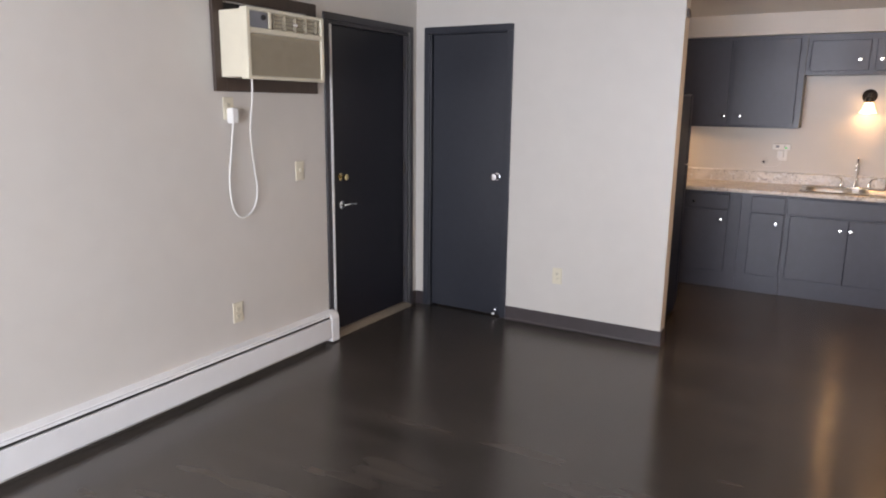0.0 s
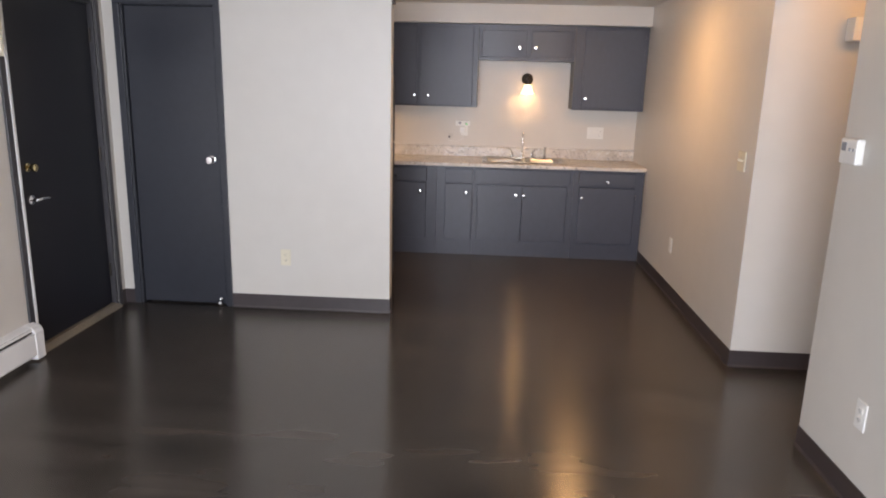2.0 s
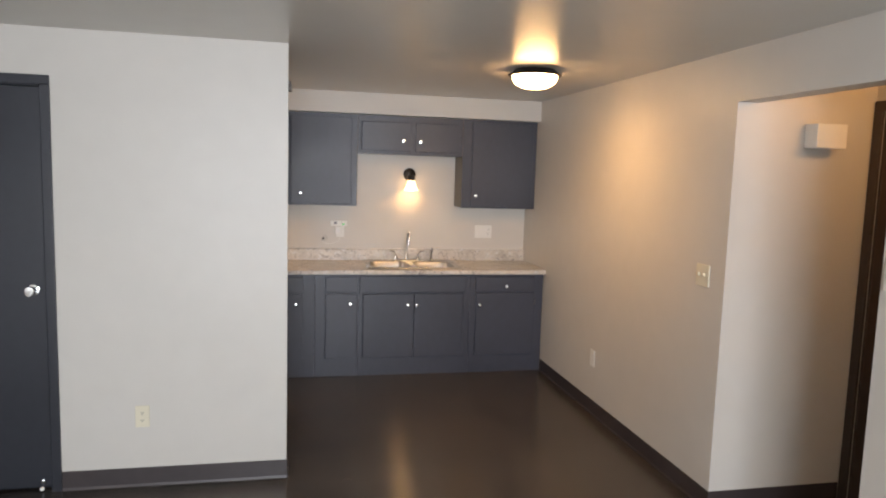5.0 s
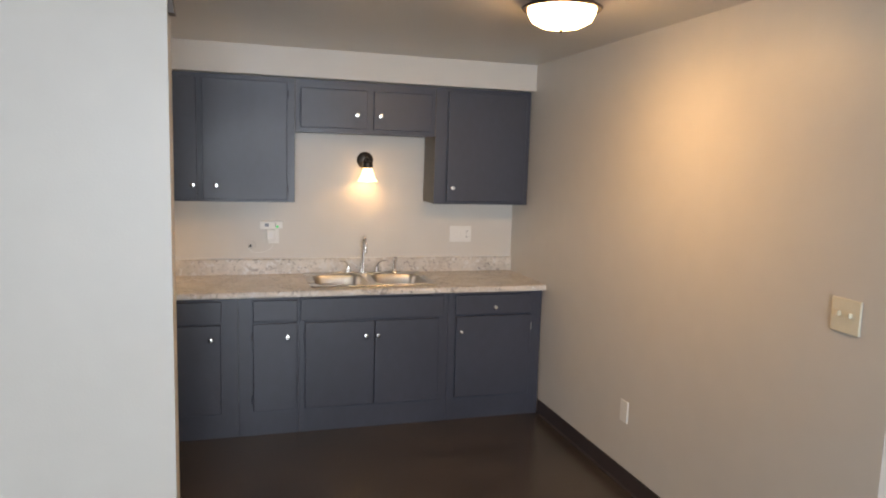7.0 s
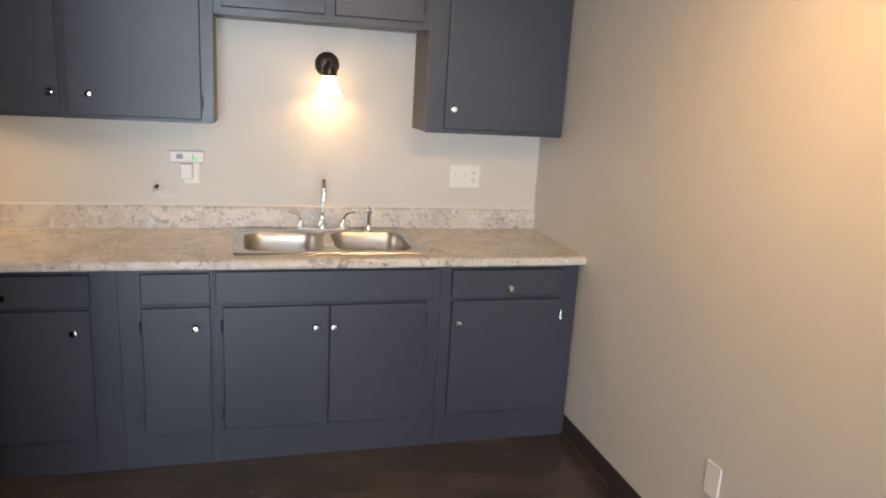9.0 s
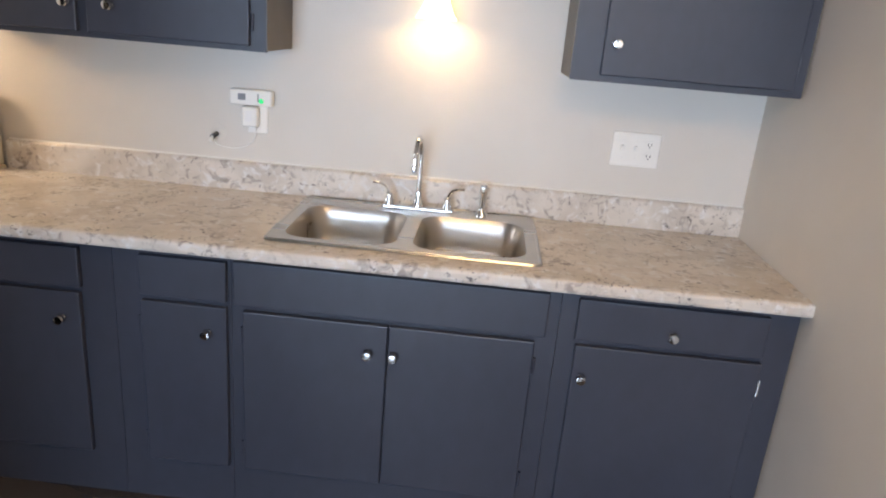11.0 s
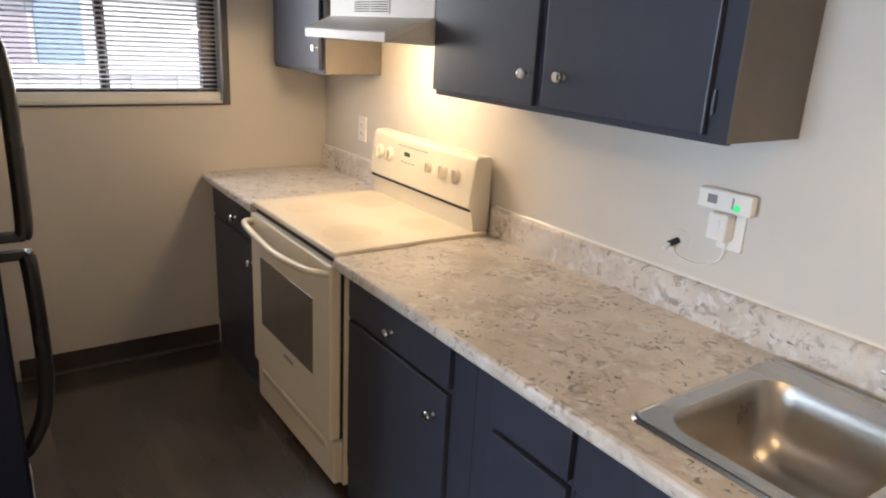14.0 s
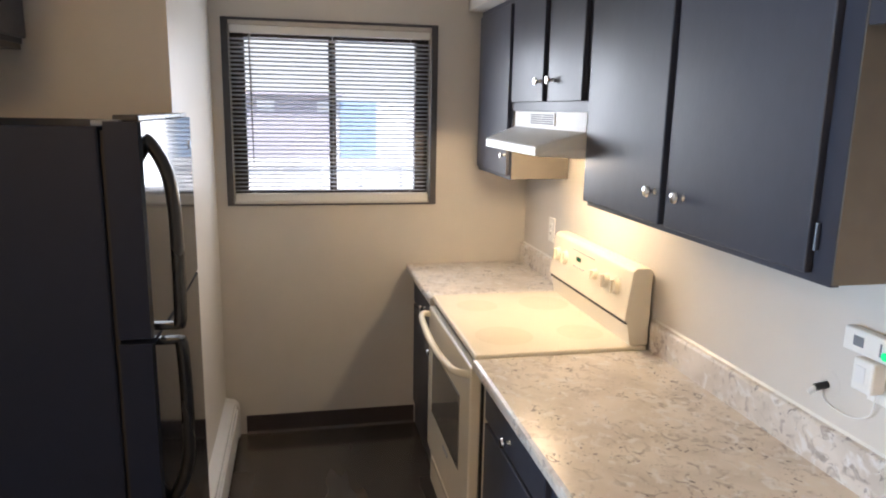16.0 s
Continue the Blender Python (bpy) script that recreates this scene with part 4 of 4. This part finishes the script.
baseboard_heater("short white metal baseboard heater beside the refrigerator", "x", 5.46, 1, XW + 0.02, -1.78)

# ceiling light
dome = thing("ceiling_light", (0.595, 4.94, H), "lit flush dome ceiling light with a dark bronze rim", "ceiling light")
part("pan", lathe([(0, 0), (0.120, 0), (0.135, -0.016), (0.166, -0.034), (0.160, -0.042), (0.136, -0.040), (0, -0.03)], (0.595, 4.94, H), seg=40), BRONZE, dome, "dark bronze rim")
part("glass_dome", lathe([(0.140, -0.038), (0.136, -0.060), (0.120, -0.088), (0.080, -0.108), (0.035, -0.117), (0, -0.119)], (0.595, 4.94, H), seg=40), DOMEG, dome, "glowing frosted glass dome")
part("finial", lathe([(0, 0), (0.008, 0), (0.010, -0.008), (0, -0.016)], (0.595, 4.94, H - 0.118), seg=14), BRONZE, dome)

# light over the sink
sconce = thing("wall_light", (0.165, YN, 1.69), "lit wall sconce with bell glass shade above the sink", "wall light")
part("backplate", lathe([(0, 0), (0.058, 0), (0.056, 0.012), (0.035, 0.024), (0, 0.026)], (0.165, YN, 1.695), (0, -1, 0), 28), BRONZE, sconce)
part("arm", tube(smooth_line([(0.165, YN - 0.02, 1.695), (0.165, YN - 0.075, 1.705), (0.165, YN - 0.105, 1.685), (0.165, YN - 0.108, 1.665)], 5), 0.011, 12), BRONZE, sconce)
part("socket_cup", lathe([(0, 0.03), (0.028, 0.026), (0.036, 0.0), (0.032, -0.02), (0, -0.02)], (0.165, YN - 0.108, 1.660)), BRONZE, sconce)
part("bell_shade", lathe([(0.030, -0.015), (0.034, -0.035), (0.044, -0.065), (0.054, -0.090), (0.068, -0.108), (0.066, -0.109), (0.052, -0.091), (0.042, -0.066), (0.031, -0.036), (0.027, -0.016)], (0.165, YN - 0.108, 1.660), seg=32), BELLG, sconce, "glowing frosted bell glass shade")

part("bulb", lathe([(0, -0.06), (0.012, -0.064), (0.020, -0.080), (0.022, -0.094), (0.016, -0.108), (0, -0.114)], (0.165, YN - 0.108, 1.660), seg=20), BULBG, sconce, "lit bare bulb inside the shade")

# plug-in sensor with its wire, and the cable hole
sens = thing("plug_in_sensor", (-0.45, YN, 1.2), "white plug-in sensor with green light on a wall outlet", "sensor")
part("outlet_plate", box(-0.490, -0.418, YN - 0.007, YN, 1.115, 1.232, 0.003), WHITE, sens)
part("sensor_bar", box(-0.545, -0.395, YN - 0.035, YN - 0.008, 1.215, 1.268, 0.005), WHITE, sens)
part("adapter", box(-0.500, -0.445, YN - 0.045, YN - 0.007, 1.140, 1.212, 0.006), WHITE, sens)
part("indicator", lathe([(0, 0), (0.009, 0), (0.008, 0.002), (0, 0.003)], (-0.432, YN - 0.035, 1.232), (0, -1, 0), 12), LEDG, sens, "glowing green indicator")
part("slit", box(-0.4455, -0.4415, YN - 0.0362, YN - 0.0345, 1.228, 1.256), GREYP, sens)
part("adapter_label", box(-0.488, -0.464, YN - 0.0464, YN - 0.0445, 1.160, 1.196), HEATW, sens)
part("label_square", box(-0.515, -0.488, YN - 0.0362, YN - 0.0345, 1.232, 1.254), GREYP, sens)
part("wire", tube(smooth_line([(-0.455, YN - 0.02, 1.142), (-0.47, YN - 0.012, 1.085), (-0.53, YN - 0.006, 1.055), (-0.60, YN - 0.005, 1.06), (-0.615, YN - 0.006, 1.085)], 6), 0.0018, 6), WHITE, sens)
hole = thing("cable_stub", (-0.606, YN, 1.1), "dark cable end poking from a patched wall hole", "cable")
part("patch", lathe([(0, 0), (0.030, 0), (0.027, 0.0015), (0, 0.002)], (-0.600, YN, 1.105), (0, -1, 0), 20), WALL, hole)
part("stub", tube([(-0.606, YN - 0.001, 1.10), (-0.612, YN - 0.03, 1.092)], 0.009, 10), BLACKP, hole)
part("tip", tube([(-0.612, YN - 0.028, 1.092), (-0.616, YN - 0.042, 1.078)], 0.006, 8), WHITE, hole)

# ---- kitchen window with blinds ----
win = tagged(new("window_1"), "dark framed sliding kitchen window", "window", kind="structure")
ORIGIN[win.name] = Vector((0, 0, 0))
for b in ((KY0 - 0.032, KY0, KZ0 - 0.014, KZ1 + 0.03), (KY1, KY1 + 0.032, KZ0 - 0.014, KZ1 + 0.03), (KY0, KY1, KZ1 + 0.018, KZ1 + 0.03), (KY0, KY1, KZ0 - 0.014, KZ0 - 0.006)):
    part("casing", box(XW, XW + 0.016, *b, 0.003), TRIM, win)
XG = XW - 0.11
for b in ((KY0, KY0 + 0.065, KZ0, KZ1), (KY1 - 0.065, KY1, KZ0, KZ1), (KY0 + 0.065, KY1 - 0.065, KZ1 - 0.05, KZ1), (KY0 + 0.065, KY1 - 0.065, KZ0, KZ0 + 0.05), (6.018, 6.052, KZ0 + 0.05, KZ1 - 0.05)):
    part("window_frame", box(XG - 0.03, XG + 0.03, *b, 0.003), BRONZE, win)
for b in ((KY0 + 0.065, 6.018), (6.052, KY1 - 0.065)):
    pane = part("pane", box(XG - 0.003, XG + 0.003, b[0], b[1], KZ0 + 0.05, KZ1 - 0.05), GLASS, win)
    pane.visible_shadow = False
part("window_sill", box(XW - 0.08, XW - 0.002, KY0, KY1, KZ0 - 0.002, KZ0 + 0.004), WHITE, win)
blind = thing("window_blind", (XW, 6.035, KZ0), "white horizontal mini blind with open slats in the window", "blind")
XB = XW - 0.028
part("head_rail", box(XB - 0.016, XB + 0.020, KY0 + 0.003, KY1 - 0.003, KZ1 - 0.038, KZ1 - 0.002, 0.003), WHITE, blind)
part("bottom_rail", box(XB - 0.014, XB + 0.014, KY0 + 0.004, KY1 - 0.004, KZ0 + 0.004, KZ0 + 0.044, 0.005), WHITE, blind)
bm = bmesh.new()
for s in range(5):
    u = -0.0125 + 0.00625 * s
    dz = 0.0022 * (1 - (u / 0.0125) ** 2)
    for yy in (KY0 + 0.004, KY1 - 0.004):
        bm.verts.new((u, yy - 6.035, dz + u * 0.30))
bm.verts.ensure_lookup_table()
for s in range(4):
    bm.faces.new((bm.verts[2 * s], bm.verts[2 * s + 1], bm.verts[2 * s + 3], bm.verts[2 * s + 2]))
bmesh.ops.solidify(bm, geom=bm.faces[:], thickness=0.0007)
slat_mesh = finish(bm, "slat", SLAT)
for i in range(37):
    sl = new("slat", slat_mesh)
    sl.parent = blind
    sl.location = (XB - XW, 0.0, 0.058 + i * 0.0203)
for cy in (KY0 + 0.10, 6.035, KY1 - 0.10):
    for dx in (-0.013, 0.013):
        part("ladder_cord", tube([(XB + dx, cy, KZ0 + 0.03), (XB + dx, cy, KZ1 - 0.03)], 0.0007, 5), WHITE, blind)
part("tilt_wand", tube([(XB + 0.024, KY0 + 0.095, KZ1 - 0.05), (XB + 0.026, KY0 + 0.100, KZ0 + 0.20)], 0.0032, 8), GREYP, blind)

# window frame behind the living room daylight
win2 = tagged(new("window_2"), "wide white framed living room window", "window", kind="structure")
ORIGIN[win2.name] = Vector((0, 0, 0))
for b in ((-2.05, -1.99, 0.55, 2.12), (0.59, 0.65, 0.55, 2.12), (-1.99, 0.59, 2.06, 2.12), (-1.99, 0.59, 0.55, 0.61), (-0.73, -0.67, 0.61, 2.06)):
    part("window_frame", box(b[0], b[1], -2.33, -2.26, b[2], b[3], 0.004), TRIM, win2)

# ---- outside ----
solid("ground", box(-400, 400, -400, 400, -0.32, -0.30), GRAVEL, "pale ground around the building", "ground", kind="structure")
walkway = solid("pavement", box(-9.0, -3.2, -12, 26, -0.30, -0.18), SNOWY, "pale concrete walkway outside the window", "pavement", kind="structure")
barn = thing("neighbour_building", (-20, 7, -0.3), "grey sided low building across the yard", "building")
part("wall", box(-26, -14.0, 0.0, 6.62, -0.3, 1.95), SIDING, barn)
part("wall", box(-26, -14.0, 6.621, 6.72, -0.3, 1.86), SNOWY, barn, "pale wall")
part("door", box(-26, -13.9, 6.721, 7.46, -0.3, 1.86), BLUEP, barn, "blue painted door leaf")
part("wall", box(-26, -14.0, 7.461, 16.0, -0.3, 1.82), SNOWY, barn, "pale wall")
roof = part("roof", box(-26.2, -13.7, -0.2, 6.8, 1.95, 2.0), SIDING, barn)
for wy in (5.05, 6.25):
    w = part("window", box(-14.03, -13.98, wy, wy + 0.35, 1.62, 1.86), SNOWY, barn)
rail = thing("railing", (-8.8, 7, -0.18), "white low panelled fence along the walkway", "fence")
for i in range(30):
    part("post", box(-8.84, -8.80, -1.0 + i * 0.55, -0.96 + i * 0.55, -0.18, 0.92), SNOWY, rail)
part("top_rail", box(-8.86, -8.78, -1.0, 15.5, 0.92, 1.04), SNOWY, rail)
part("panel", box(-8.90, -8.845, -1.0, 15.5, -0.18, 0.91), SNOWY, rail)
solid("backdrop", box(-70.2, -70.0, -120, 140, -1, 70), SKYG, "bright overcast sky beyond the yard", "backdrop", kind="structure")
